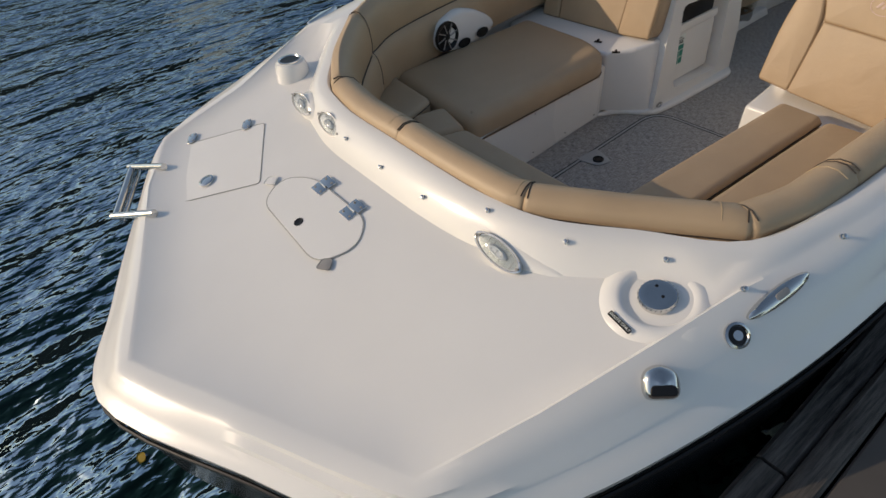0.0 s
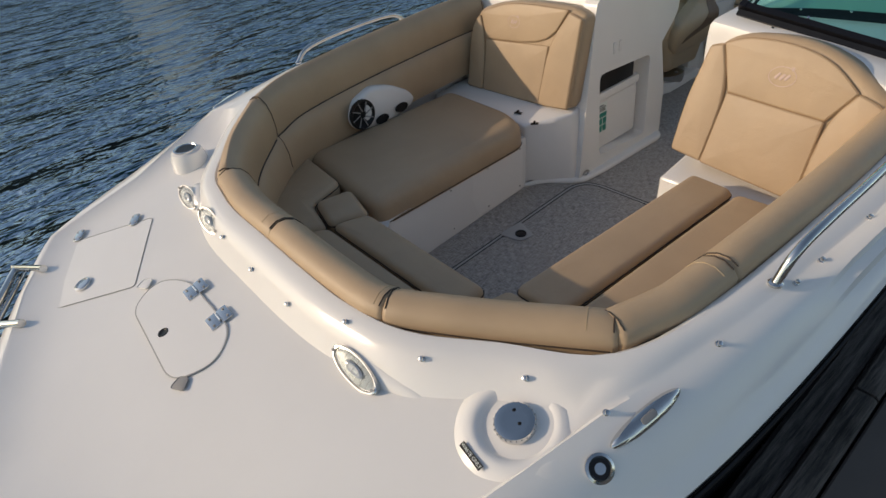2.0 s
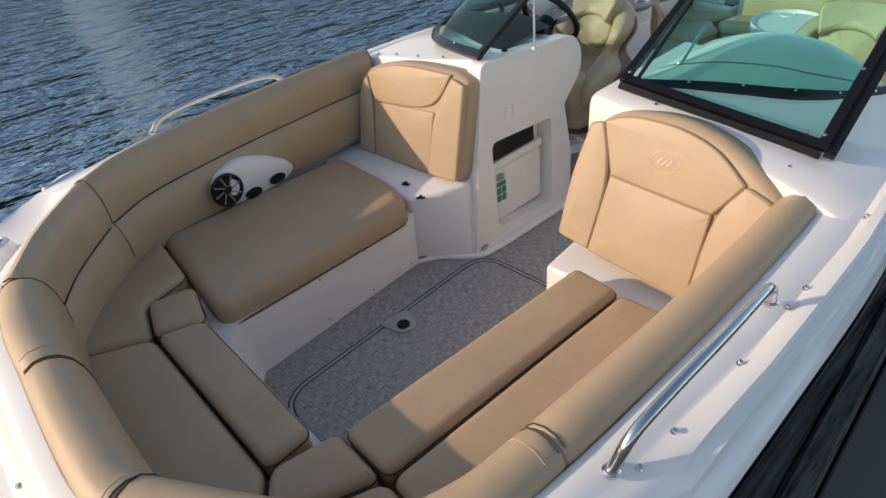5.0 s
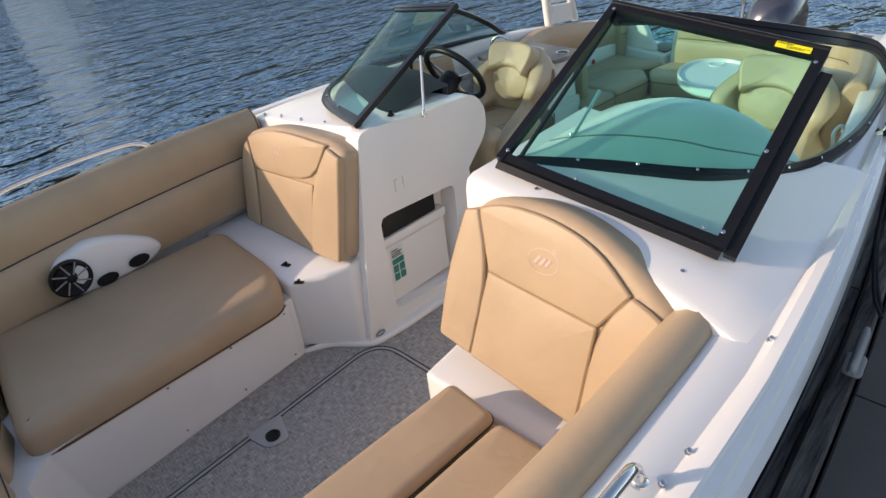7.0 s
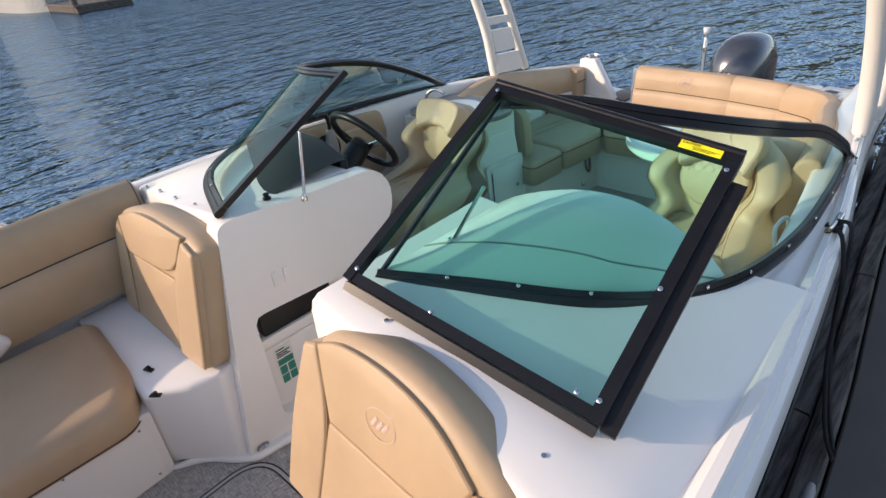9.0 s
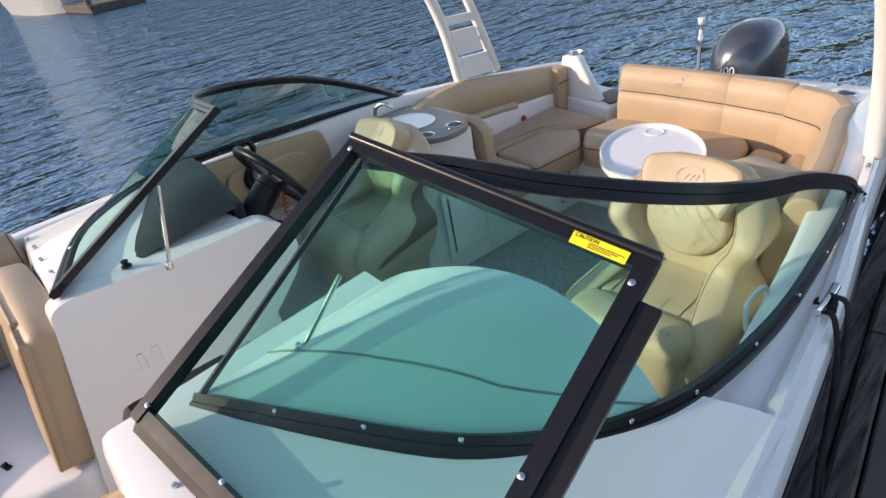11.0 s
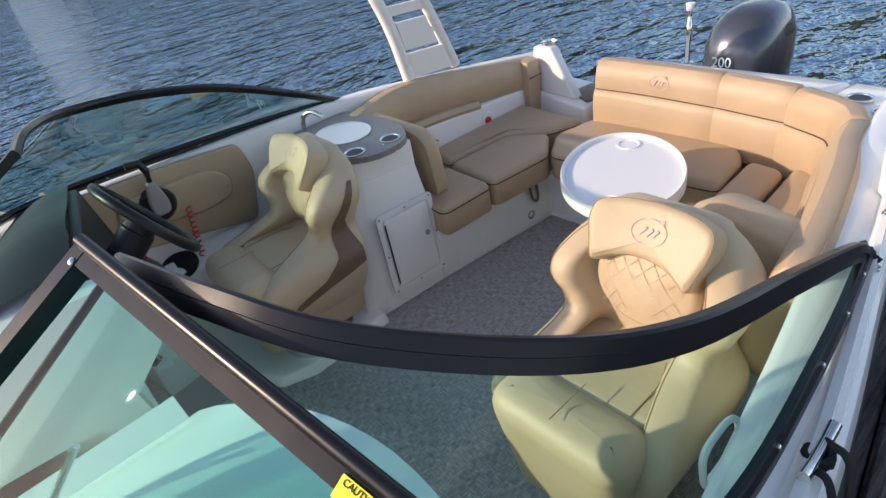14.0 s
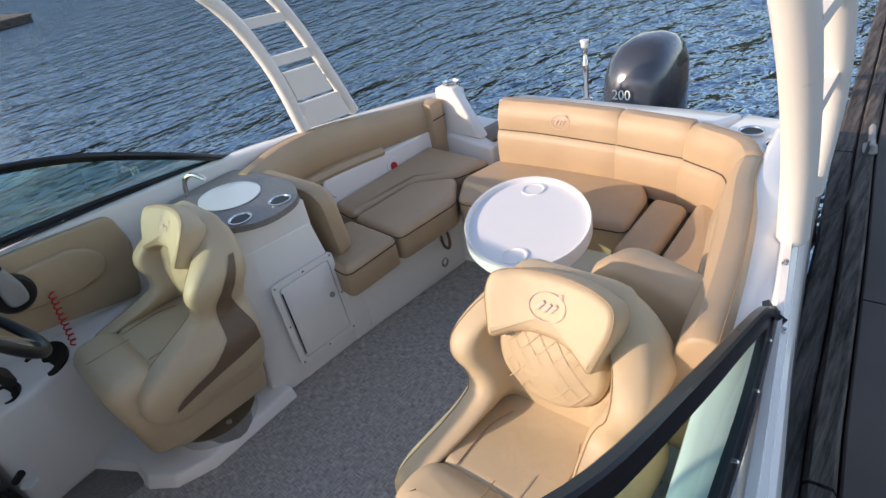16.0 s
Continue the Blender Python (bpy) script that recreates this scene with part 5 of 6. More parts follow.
part("front_panel", grid([[(x + d, y, z) for x, y, z in ((-0.594, 2.90, 0.02), (-0.552, 3.56, 0.02), (-0.540, 3.56, 0.27), (-0.582, 2.90, 0.27))] for d in (0.0, 0.006)], closed_u=True, cap=True), NONSKID, lounge, "flat white front panel", smooth=False)
part("stern_panel", grid([[(x, y - d, z) for x, y, z in ((-0.50, 3.594, 0.02), (0.38, 3.594, 0.02), (0.37, 3.582, 0.27), (-0.49, 3.582, 0.27))] for d in (0.0, 0.006)], closed_u=True, cap=True), NONSKID, lounge, "flat white panel below the stern cushion", smooth=False)
SOFA = [(-0.02, -0.4), (-0.02, 0.0), (-0.005, 0.022), (0.02, 0.03), (0.05, 0.026), (0.075, 0.0), (0.09, -0.05), (0.094, -0.112), (0.104, -0.12), (0.118, -0.15), (0.125, -0.24), (0.12, -0.33), (0.02, -0.36)]
TOPB = [(-0.02, -0.2), (-0.02, 0.0), (-0.005, 0.022), (0.02, 0.03), (0.05, 0.024), (0.075, -0.01), (0.085, -0.07), (0.08, -0.14), (0.06, -0.18), (0.02, -0.2)]


def sofa_back(path, label, prof=SOFA, seam=7, inward=(0, 3.2, 0.4)):
    t = thing("sofa_back", label, "backrest", group="lounge backs")
    part("cover", bolster(path, prof, inward, 4, 0.012), TAN, t)
    rows = sweep(path, prof, inward, 4)
    part("piping", tube([r[2] + Vector((0, 0, 0.001)) for r in rows], 0.0016, 6), THREAD, t, "thin piping along the top")
    if seam:
        part("seam", tube([r[seam] + (r[seam] - r[1]).normalized() * 0.0022 for r in rows], 0.0032, 6), SEAM, t, "dark seam")
    return t


bar_back = thing("bar_back_cushion", "tan vinyl back cushion leaning on the wet bar", "cushion")
part("cover", pad([(-0.24, 0.0), (0.24, 0.0), (0.235, 0.28), (0.17, 0.33), (-0.24, 0.35)], 0.0, 0.085, 0.035, 0.008, 0.05), TAN, bar_back, m=Matrix.Translation((-0.84, 2.865, 0.44)) @ Matrix.Rotation(radians(180), 4, "Z") @ Matrix.Rotation(radians(86), 4, "X") @ Matrix.Diagonal((-1, 1, 1, 1)))
part("seam", ribbon([(-0.22, 0.255, 0.0915), (0.0, 0.255, 0.0945), (0.22, 0.25, 0.0915)], 0.002), SEAM, bar_back, m=Matrix.Translation((-0.84, 2.865, 0.44)) @ Matrix.Rotation(radians(180), 4, "Z") @ Matrix.Rotation(radians(86), 4, "X"))
sb_ = sofa_back([(-0.47, 4.03, 0.735), (-0.2, 4.045, 0.73), (0.17, 4.04, 0.72)], "tan vinyl stern bench backrest with emblem")
emblem(sb_, facing((-0.12, 3.953, 0.685), (0, -1, 0.15)), 0.10)
sofa_back([(0.185, 4.04, 0.72), (0.50, 4.01, 0.71)], "tan vinyl stern bench backrest section")
sofa_back([(0.53, 3.99, 0.71), (0.73, 3.89, 0.71), (0.82, 3.74, 0.715)], "tan vinyl curved corner backrest")
sofa_back([(0.825, 3.71, 0.720), (0.855, 3.50, 0.745), (0.925, 3.2, 0.785), (0.985, 2.88, 0.81), (1.025, 2.60, 0.82)], "tan vinyl backrest along the port side", seam=0)
sofa_back([(-1.09, 2.80, 0.785), (-1.15, 3.05, 0.80), (-1.15, 3.3, 0.79), (-1.12, 3.75, 0.72), (-1.08, 4.10, 0.665)], "tan vinyl curved lounge backrest", TOPB, 0)
sofa_back([(-1.10, 2.90, 0.565), (-1.14, 3.05, 0.615), (-1.13, 3.30, 0.615), (-1.11, 3.62, 0.585)], "lower tan vinyl lounge back panel", [(-0.02, -0.06), (-0.02, 0.0), (0.02, 0.012), (0.07, 0.0), (0.085, -0.025), (0.075, -0.05), (0.02, -0.06)], 0)
wp = block("hull_side_panel", "white moulded side panel above the lounge with speaker", "panel", [(-1.04, 3.05, 0.29), (-1.01, 4.0, 0.29), (-1.16, 4.0, 0.29), (-1.18, 3.22, 0.29)], [(-1.055, 3.20, 0.58), (-1.015, 4.0, 0.53), (-1.16, 4.0, 0.54), (-1.18, 3.20, 0.58)], bevel=0.015)
ring = part("speaker_ring", lathe([(0.052, 0), (0.052, 0.008), (0.042, 0.010), (0.036, 0.002), (0.002, 0.002)], 24), TABLETOP, wp, "white ring", m=facing((-1.030, 3.66, 0.455), (1, 0.05, 0.1)))
part("speaker_light", lathe([(0.024, 0.003), (0.022, 0.010), (0.004, 0.014)], 20), RED, ring, "red lens", m=facing((-1.029, 3.66, 0.455), (1, 0.05, 0.1)))
cp = thing("corner_cushion", "tan vinyl corner cushion at the stern", "cushion")
part("cover", box(-1.09, -0.97, 3.98, 4.10, 0.34, 0.70, 0.03), TAN, cp)
part("seam", tube([(-0.967, 3.985, 0.60), (-0.967, 4.095, 0.60)], 0.003, 6), SEAM, cp)
sc = thing("stern_corner", "white moulded stern corner with cup holder", "stern corner")
part("body", solid([(-1.10, 4.08, 0), (-0.62, 4.02, 0), (-0.62, 4.42, 0), (-1.10, 4.42, 0)], [(-1.09, 4.10, 0.49), (-0.62, 4.04, 0.45), (-0.62, 4.40, 0.45), (-1.09, 4.40, 0.49)], 0.02), GELCOAT, sc)
part("fin", solid([(-1.05, 4.11, 0.48), (-0.72, 4.10, 0.46), (-0.72, 4.17, 0.46), (-1.05, 4.30, 0.48)], [(-1.04, 4.12, 0.745), (-0.90, 4.11, 0.75), (-0.90, 4.18, 0.75), (-1.04, 4.28, 0.745)], 0.018), GELCOAT, sc)
part("cup_holder", lathe([(0.05, 0), (0.05, 0.012), (0.042, 0.012), (0.038, 0.001), (0.002, 0.001)], 24, (-0.965, 4.19, 0.752)), CHROME, sc, "steel cup holder")
part("step_mat", pad([(-0.83, 4.19), (-0.64, 4.10), (-0.63, 4.34), (-0.80, 4.38)], 0.452, 0.468, 0.004, 0, 0.03, 2, True), BROWN, sc, "brown foam step mat")
tr = block("transom", "white moulded transom behind the stern bench", "transom", [(-0.62, 4.10, 0), (0.86, 4.06, 0), (0.84, 4.48, 0), (-0.62, 4.48, 0)], [(-0.58, 4.10, 0.715), (0.55, 4.07, 0.70), (0.60, 4.30, 0.66), (-0.58, 4.34, 0.66)])
pc = thing("port_stern_corner", "white moulded stern corner with two steel cup holders", "stern corner")
part("body", solid([(0.58, 4.05, 0), (0.90, 3.70, 0), (0.96, 4.40, 0), (0.60, 4.45, 0)], [(0.60, 4.04, 0.695), (0.90, 3.72, 0.70), (0.93, 4.25, 0.66), (0.62, 4.30, 0.66)], 0.02), GELCOAT, pc)
for x, y in ((0.71, 4.03), (0.83, 3.93)):
    c = part("cup_holder", lathe([(0.05, 0), (0.05, 0.010), (0.043, 0.010), (0.038, 0.002)], 24, (x, y, 0.692)), CHROME, pc, "steel cup holder ring")
    part("cup_well", lathe([(0.038, 0), (0.037, 0.004), (0.002, 0.004)], 20, (x, y, 0.694)), BLACK, c)
table = thing("cockpit_table", "white oval plastic table with moulded cup recesses", "table", pose(0.15, 3.215, 0, 0, 0, 33))
part("table_top", lathe([(0.02, 0.560), (0.95, 0.560), (1.0, 0.575), (1.0, 0.618), (0.985, 0.625), (0.955, 0.622), (0.935, 0.606), (0.02, 0.606)], 56), TABLETOP, table, m=Matrix.Diagonal((0.242, 0.345, 1, 1)))
for x, y in ((0.03, 0.25), (-0.05, -0.24)):
    part("cup_recess", lathe([(0.050, 0.606), (0.050, 0.611), (0.043, 0.611), (0.038, 0.6065), (0.002, 0.6065)], 24, (x, y, 0)), TABLETOP, table)
part("pedestal", lathe([(0.09, 0.001), (0.09, 0.02), (0.035, 0.03), (0.03, 0.56)], 18), CHROME, table, "steel pedestal")
strap = thing("pull_strap", "beige pull strap hanging from the lounge base", "strap")
part("loop", tube(smooth_path([(-0.535, 3.42, 0.30), (-0.525, 3.42, 0.20), (-0.52, 3.45, 0.16), (-0.525, 3.47, 0.20), (-0.535, 3.46, 0.30)], 4), 0.008, 6), BROWN, strap)
for y, r, m_ in ((3.43, 0.026, CHROME), (3.56, 0.03, GELCOAT)):
    f = thing("drain_fitting", "round steel drain fitting low on the lounge base" if m_ is CHROME else "round white drain fitting low on the lounge base", "fitting", facing((-0.555, y, 0.075), (1, 0, 0.05)))
    part("ring", lathe([(r, 0), (r, 0.008), (r * 0.7, 0.009), (r * 0.6, 0.002), (0.002, 0.002)], 20), m_, f)
# outboard motor, stern light pole, tower
eng = thing("outboard_motor", "dark blue outboard motor with white number", "outboard motor", Matrix.Translation((-0.17, 5.1, 0)) @ Matrix.Diagonal((0.9, 0.95, 0.97, 1)))
rows = []
for z, sx, sy, oy in ((-0.35, 0.10, 0.14, 0), (0.10, 0.15, 0.22, 0), (0.16, 0.215, 0.30, 0), (0.30, 0.235, 0.33, 0), (0.45, 0.24, 0.335, 0), (0.60, 0.235, 0.32, 0.01), (0.70, 0.205, 0.28, 0.02), (0.765, 0.15, 0.21, 0.03), (0.795, 0.08, 0.11, 0.03), (0.80, 0.01, 0.02, 0.03)):
    rows.append([(sx * math.copysign(abs(math.cos(a)) ** 0.75, math.cos(a)), oy + sy * math.copysign(abs(math.sin(a)) ** 0.75, math.sin(a)), z) for a in [2 * math.pi * j / 40 for j in range(40)]])
cowl = part("cowling", grid(rows, closed_u=True, cap=True), MOTOR, eng)
part("trim_band", grid([[(x * 1.004, y * 1.004, z) for x, y, _ in rows[3]] for z in (0.285, 0.297)], closed_u=True), CHROME, cowl, "thin bright trim line")
part("air_intake", pad([(-0.10, 0.0), (0.10, 0.01), (0.06, 0.08), (-0.08, 0.05)], 0, 0.02, 0.006, 0, 0.03), BLACK, cowl, "black air intake", m=facing((0.215, 0.0, 0.61), (1, -0.15, 0.35)))
part("lettering", text_mesh("200", 0.085, 0.002), PAPER, cowl, "white number", m=facing((-0.02, -0.340, 0.535), (0.0, -1, 0.05)) @ Matrix.Shear("XY", 4, (0.25, 0)), smooth=False)
pole = thing("stern_light", "steel all-round light on a pole", "light pole", (-0.17, 4.33, 0))
part("pole", lathe([(0.03, 0.655), (0.03, 0.665), (0.012, 0.67), (0.012, 0.78), (0.015, 0.785), (0.015, 0.86), (0.011, 0.865), (0.011, 0.93)], 14), CHROME, pole)
part("lamp_head", lathe([(0.018, 0.93), (0.018, 0.955), (0.022, 0.957), (0.022, 0.965), (0.004, 0.967)], 14), TABLETOP, pole)
tower = thing("wakeboard_tower", "white painted metal tower over the cockpit", "tower")
FS = smooth_path([(-1.15, 3.24, 0.83), (-1.15, 3.17, 1.15), (-1.14, 3.03, 1.44), (-1.12, 2.80, 1.66), (-1.08, 2.45, 1.86), (-0.9, 2.2, 1.98)], 5)
RS = smooth_path([(-1.15, 3.58, 0.80), (-1.15, 3.45, 1.13), (-1.14, 3.30, 1.42), (-1.12, 3.08, 1.66), (-1.08, 2.75, 1.88), (-0.9, 2.5, 2.0)], 5)
FP = smooth_path([(1.045, 3.16, 0.79), (1.05, 3.03, 1.10), (1.05, 2.84, 1.40), (1.03, 2.66, 1.64), (0.98, 2.4, 1.85), (0.8, 2.15, 1.98)], 5)
RP = smooth_path([(1.02, 3.50, 0.75), (1.04, 3.44, 1.10), (1.04, 3.26, 1.40), (1.02, 3.02, 1.66), (0.98, 2.62, 1.87), (0.8, 2.45, 2.0)], 5)
for a, b in ((FS, RS), (FP, RP)):
    r0 = 0.032 if a is FS else 0.040
    part("leg", tube(a, r0, 12), PEARL, tower, "white front tube")
    part("leg", tube(b, r0 * 0.9, 12), PEARL, tower, "white rear tube")
    levels = ((0, 2.0), (2.3, 4.6), (5.2, 6.0), (8.4, 9.2), (12, 12.7), (16, 16.7)) if a is FS else ((0, 1.0), (5.4, 6.0), (9.4, 10.0), (14, 14.6))
    for lo, hi in levels:
        def at_(path, k):
            i = min(int(k), len(path) - 2)
            return path[i].lerp(path[i + 1], k - i)
        w0, w1, w2, w3 = at_(a, lo), at_(b, lo), at_(b, hi), at_(a, hi)
        s = Vector((0.012, 0, 0))
        if hi - lo > 2:
            w0, w1, w2, w3 = w0.lerp(w1, 0.14), w0.lerp(w1, 0.84), w3.lerp(w2, 0.84), w3.lerp(w2, 0.14)
            part("web", grid([[at_(a, k) + s * d for d in (-0.5, 0.5)] + [at_(b, k) + s * d for d in (0.5, -0.5)] for k in (3.2, 3.6)], closed_u=True, cap=True), PEARL, tower, smooth=False)
        part("rung", grid([[p - s for p in (w0, w1, w2, w3)], [p + s for p in (w0, w1, w2, w3)]], closed_u=True, cap=True), PEARL, tower, "white rung plate", smooth=False)
for p, q2 in ((FS[-1], FP[-1]), (RS[-1], RP[-1])):
    part("crossbar", tube(smooth_path([p, (p + q2) / 2 + Vector((0, 0, 0.05)), q2], 5), 0.032, 12), PEARL, tower)

# ---- bow hardware ----
def deck_pose(x, y, lift=0.0, turn=0):
    a, b, c = (on_deck((x + dx, y + dy, deck_height(y + dy)), (0, 0, 1)) for dx, dy in ((-0.18, -0.02), (0.18, -0.10), (0.0, 0.15)))
    n = (b - a).cross(c - a).normalized()
    p = on_deck((x, y, deck_height(y)), (0, 0, 1))
    q = (a + b + c) / 3
    p.z = max(p.z, q.z - (n.x * (x - q.x) + n.y * (y - q.y)) / n.z)
    u = Vector((1, 0, -n.x / n.z)).normalized()
    return Matrix.Translation(p + n * lift) @ Matrix((u, n.cross(u), n)).transposed().to_4x4() @ Matrix.Rotation(radians(turn), 4, "Z")


hat = thing("anchor_hatch", "white anchor locker hatch flush in the bow deck", "hatch", deck_pose(-0.80, -1.80, 0.0))
AH = [(-0.36, -0.09), (-0.28, -0.14), (0.0, -0.29), (0.31, 0.09), (-0.05, 0.30)]
part("lid", pad(AH, -0.006, 0.003, 0.002, 0, 0.02, 3, True), NONSKID, hat, smooth=False)
part("joint", tube([(v.x, v.y, 0.002) for v in offset_poly(round_poly(AH, 0.02, 6), -0.002)], 0.0022, 6, True), JOINT, hat, "shadow gap round the lid")
for x, y, a in ((-0.31, 0.02, 55), (-0.12, 0.24, 55)):
    h = part("hinge", pad([(-0.022, -0.036), (0.022, -0.036), (0.022, 0.036), (-0.022, 0.036)], 0.008, 0.016, 0.004, 0.001, 0.02, 3, True), CHROME, hat, "rounded steel hinge", m=pose(x, y, -0.004, 0, 0, a))
    for sx in (-0.012, 0.012):
        for sy in (-0.022, 0.022):
            part("screw", lathe([(0.004, 0.015), (0.004, 0.018), (0.002, 0.0185)], 8, (sx, sy, 0)), TRIM, h, m=pose(x, y, -0.004, 0, 0, a))
part("latch", lathe([(0.034, 0.008), (0.034, 0.016), (0.026, 0.019), (0.024, 0.015), (0.004, 0.016)], 28, (0.07, -0.06, -0.004)), CHROME, hat, "round steel turn latch")
lid = thing("deck_hatch", "white oval deck hatch with two steel hinges", "hatch", deck_pose(-0.12, -1.66, 0.001))
LP = [(-0.24, -0.10), (0.22, -0.12), (0.28, 0.02), (0.20, 0.11), (-0.17, 0.105), (-0.29, 0.02)]
part("lid", pad(LP, -0.004, 0.004, 0.002, 0, 0.09, 3, True), NONSKID, lid, smooth=False)
part("joint", tube([(v.x, v.y, 0.002) for v in offset_poly(round_poly(LP, 0.09, 6), -0.002)], 0.0022, 6, True), JOINT, lid, "thin grey joint")
for x in (-0.09, 0.12):
    h = part("hinge", join(box(-0.034, 0.034, -0.040, -0.003, 0.006, 0.010, 0.001), box(-0.034, 0.034, 0.003, 0.040, 0.006, 0.010, 0.001), tube([(-0.02, 0, 0.011), (0.02, 0, 0.011)], 0.005, 8)), CHROME, lid, "square steel butt hinge", m=Matrix.Translation((x, 0.105, -0.002)))
    for sx in (-0.022, 0.022):
        for sy in (-0.026, 0.026):
            part("screw", lathe([(0.0045, 0.010), (0.0045, 0.0125), (0.002, 0.013)], 8, (x + sx, 0.105 + sy, -0.002)), TRIM, h)
part("finger_hole", lathe([(0.019, 0.006), (0.019, 0.009), (0.015, 0.0095), (0.013, 0.0082), (0.002, 0.0082)], 18, (-0.01, -0.06, -0.004)), BLACK, lid, "dark finger hole")
for x, y in ((0.25, -0.10), (-0.32, -0.02)):
    part("drain_notch", pad([(-0.03, -0.02), (0.03, -0.02), (0.02, 0.025), (-0.02, 0.025)], -0.001, 0.003, 0.002, 0, 0.015, 2, True), TRIM if x > 0 else GELCOAT, lid, "shallow drain notch", m=pose(x, y, 0, 0, 0, 30))

ladder = thing("bow_ladder", "folded steel boarding ladder over the bow", "ladder")
for a, b in (((-1.00, -1.96, 0.525), (-1.27, -2.07, 0.45)), ((-0.72, -2.10, 0.495), (-0.93, -2.24, 0.44))):
    part("side_rail", tube([a, b], 0.016, 10), CHROME, ladder, "steel side rail")
part("step", tube([(-1.25, -2.06, 0.455), (-0.91, -2.23, 0.445)], 0.017, 10), CHROME, ladder, "ribbed steel step")
part("step", tube([(-1.22, -2.05, 0.43), (-0.89, -2.22, 0.42)], 0.012, 10), CHROME, ladder)


def deck_lamp(m, w, h, label):
    """An oval flush lamp in a moulded fairing."""
    t = thing("deck_lamp", label, "lamp", m, "bow lamps")
    s = Matrix.Diagonal((w, h, 1, 1))
    part("reflector", lathe([(0.90, -0.002), (0.7, 0.001), (0.4, -0.001), (0.02, 0.001)], 36), PEARL, t, "pale reflector", m=s)
    for k in range(-3, 4):
        u = 0.22 * k
        v = 0.78 * math.sqrt(1 - u * u)
        part("lens_rib", tube([(u * w, -v * h, 0.004), (u * w, 0, 0.009), (u * w, v * h, 0.004)], 0.0007, 5), RIM, t)
    part("bezel", lathe([(1.0, -0.012), (1.0, 0.004), (0.97, 0.006), (0.91, 0.006), (0.88, 0.001), (0.87, -0.001)], 36), CHROME, t, "steel bezel", m=s)
    part("lens", lathe([(0.82, 0.003), (0.6, 0.008), (0.3, 0.011), (0.02, 0.012)], 32), LENS, t, "clear ribbed lens", m=s)
    part("bulb_cup", lathe([(0.40, 0.004), (0.30, 0.010), (0.16, 0.006), (0.02, 0.007)], 24), TABLETOP, t, m=s)
    for u in (-0.89, 0.89):
        part("screw", lathe([(0.005, 0.010), (0.005, 0.014), (0.002, 0.015)], 8, (u * w, 0, 0)), TRIM, t)
    return t


def fairing(c, rx, ry, rz, turn, tail=0.0):
    """A moulded swelling, drawn out to one end by tail."""
    n, k = 32, 10
    rows = []
    for b in [math.pi / 2 * i / k * 0.999 for i in range(k + 1)]:
        row = []
        for a in [2 * math.pi * j / n for j in range(n)]:
            x, y, z = math.cos(b) * math.cos(a), math.cos(b) * math.sin(a), math.sin(b)
            if x > 0:
                y, z = y * (1 - 0.55 * x * (tail > 0)), z * (1 - 0.35 * x * (tail > 0))
            row.append(((rx + (tail if x > 0 else 0)) * x, ry * y, rz * z))
        rows.append(row)
    part("lamp_fairing", grid(rows, closed_u=True, cap=True), GELCOAT, boat, "white moulded fairing", m=pose(*c, 0, 0, turn))


def lamp_on(c, axis, normal, w, h):
    """An oval lamp whose long side lies along axis."""
    x = Vector(axis).normalized()
    z = Vector(normal)
    z = (z - x * z.dot(x)).normalized()
    y = z.cross(x)
    deck_lamp(Matrix.Translation(c) @ Matrix((x, y, z)).transposed().to_4x4(), w, h, "oval clear deck lamp in a steel bezel")


fairing((0.565, -1.325, 0.62), 0.13, 0.072, 0.078, 6, 0.13)
lamp_on((0.578, -1.384, 0.668), (0.19, 0.005, -0.037), (0.12, -0.70, 0.70), 0.098, 0.036)
fairing((-0.44, -1.325, 0.66), 0.095, 0.062, 0.078, -4, 0.05)
lamp_on((-0.437, -1.380, 0.708), (0.155, 0.0, -0.048), (0.20, -0.72, 0.68), 0.078, 0.036)
fairing((-0.71, -1.315, 0.645), 0.12, 0.062, 0.078, -10)
lamp_on((-0.712, -1.366, 0.697), (0.142, 0.0, -0.045), (0.1, -0.68, 0.72), 0.075, 0.036)
part("coaming_step", pad([(-0.20, -0.034), (0.22, -0.026), (0.22, 0.03), (-0.20, 0.036)], -0.02, 0.012, 0.011, 0.001, 0.02), GELCOAT, boat, "raised moulded step on the coaming", m=Matrix.Translation((0.285, -1.318, 0.712)) @ Matrix.Rotation(radians(42), 4, "X") @ Matrix.Rotation(radians(3), 4, "Y"))
bc = thing("bow_cup_holder", "steel cup holder in a white moulded boss", "cup holder", (-1.085, -1.225, 0.66))
part("boss", lathe([(0.085, -0.02), (0.078, 0.05), (0.068, 0.078), (0.055, 0.084), (0.048, 0.080)], 28), GELCOAT, bc)
rg = part("ring", lathe([(0.056, 0.083), (0.056, 0.089), (0.049, 0.090), (0.045, 0.084)], 28), CHROME, bc, "steel ring")
part("well", lathe([(0.046, 0.083), (0.043, 0.086), (0.002, 0.086)], 24), BLACK, rg)
cap = thing("deck_fill_cap", "polished steel waste fill cap in a white moulded boss", "fill cap", facing((1.013, -1.21, 0.678), (0.06, -0.18, 1)))
part("boss", lathe([(0.235, -0.085), (0.20, -0.055), (0.172, -0.034), (0.148, -0.014), (0.128, -0.001), (0.110, 0.005), (0.098, 0.004), (0.088, -0.003), (0.080, -0.010), (0.06, -0.012), (0.02, -0.012)], 56), GELCOAT, cap, "white moulded ring")
lidc = part("cap", lathe([(0.050, -0.006), (0.051, 0.008), (0.048, 0.0145), (0.043, 0.016), (0.03, 0.0158), (0.003, 0.0158)], 44), CHROME, cap, "polished steel cap")
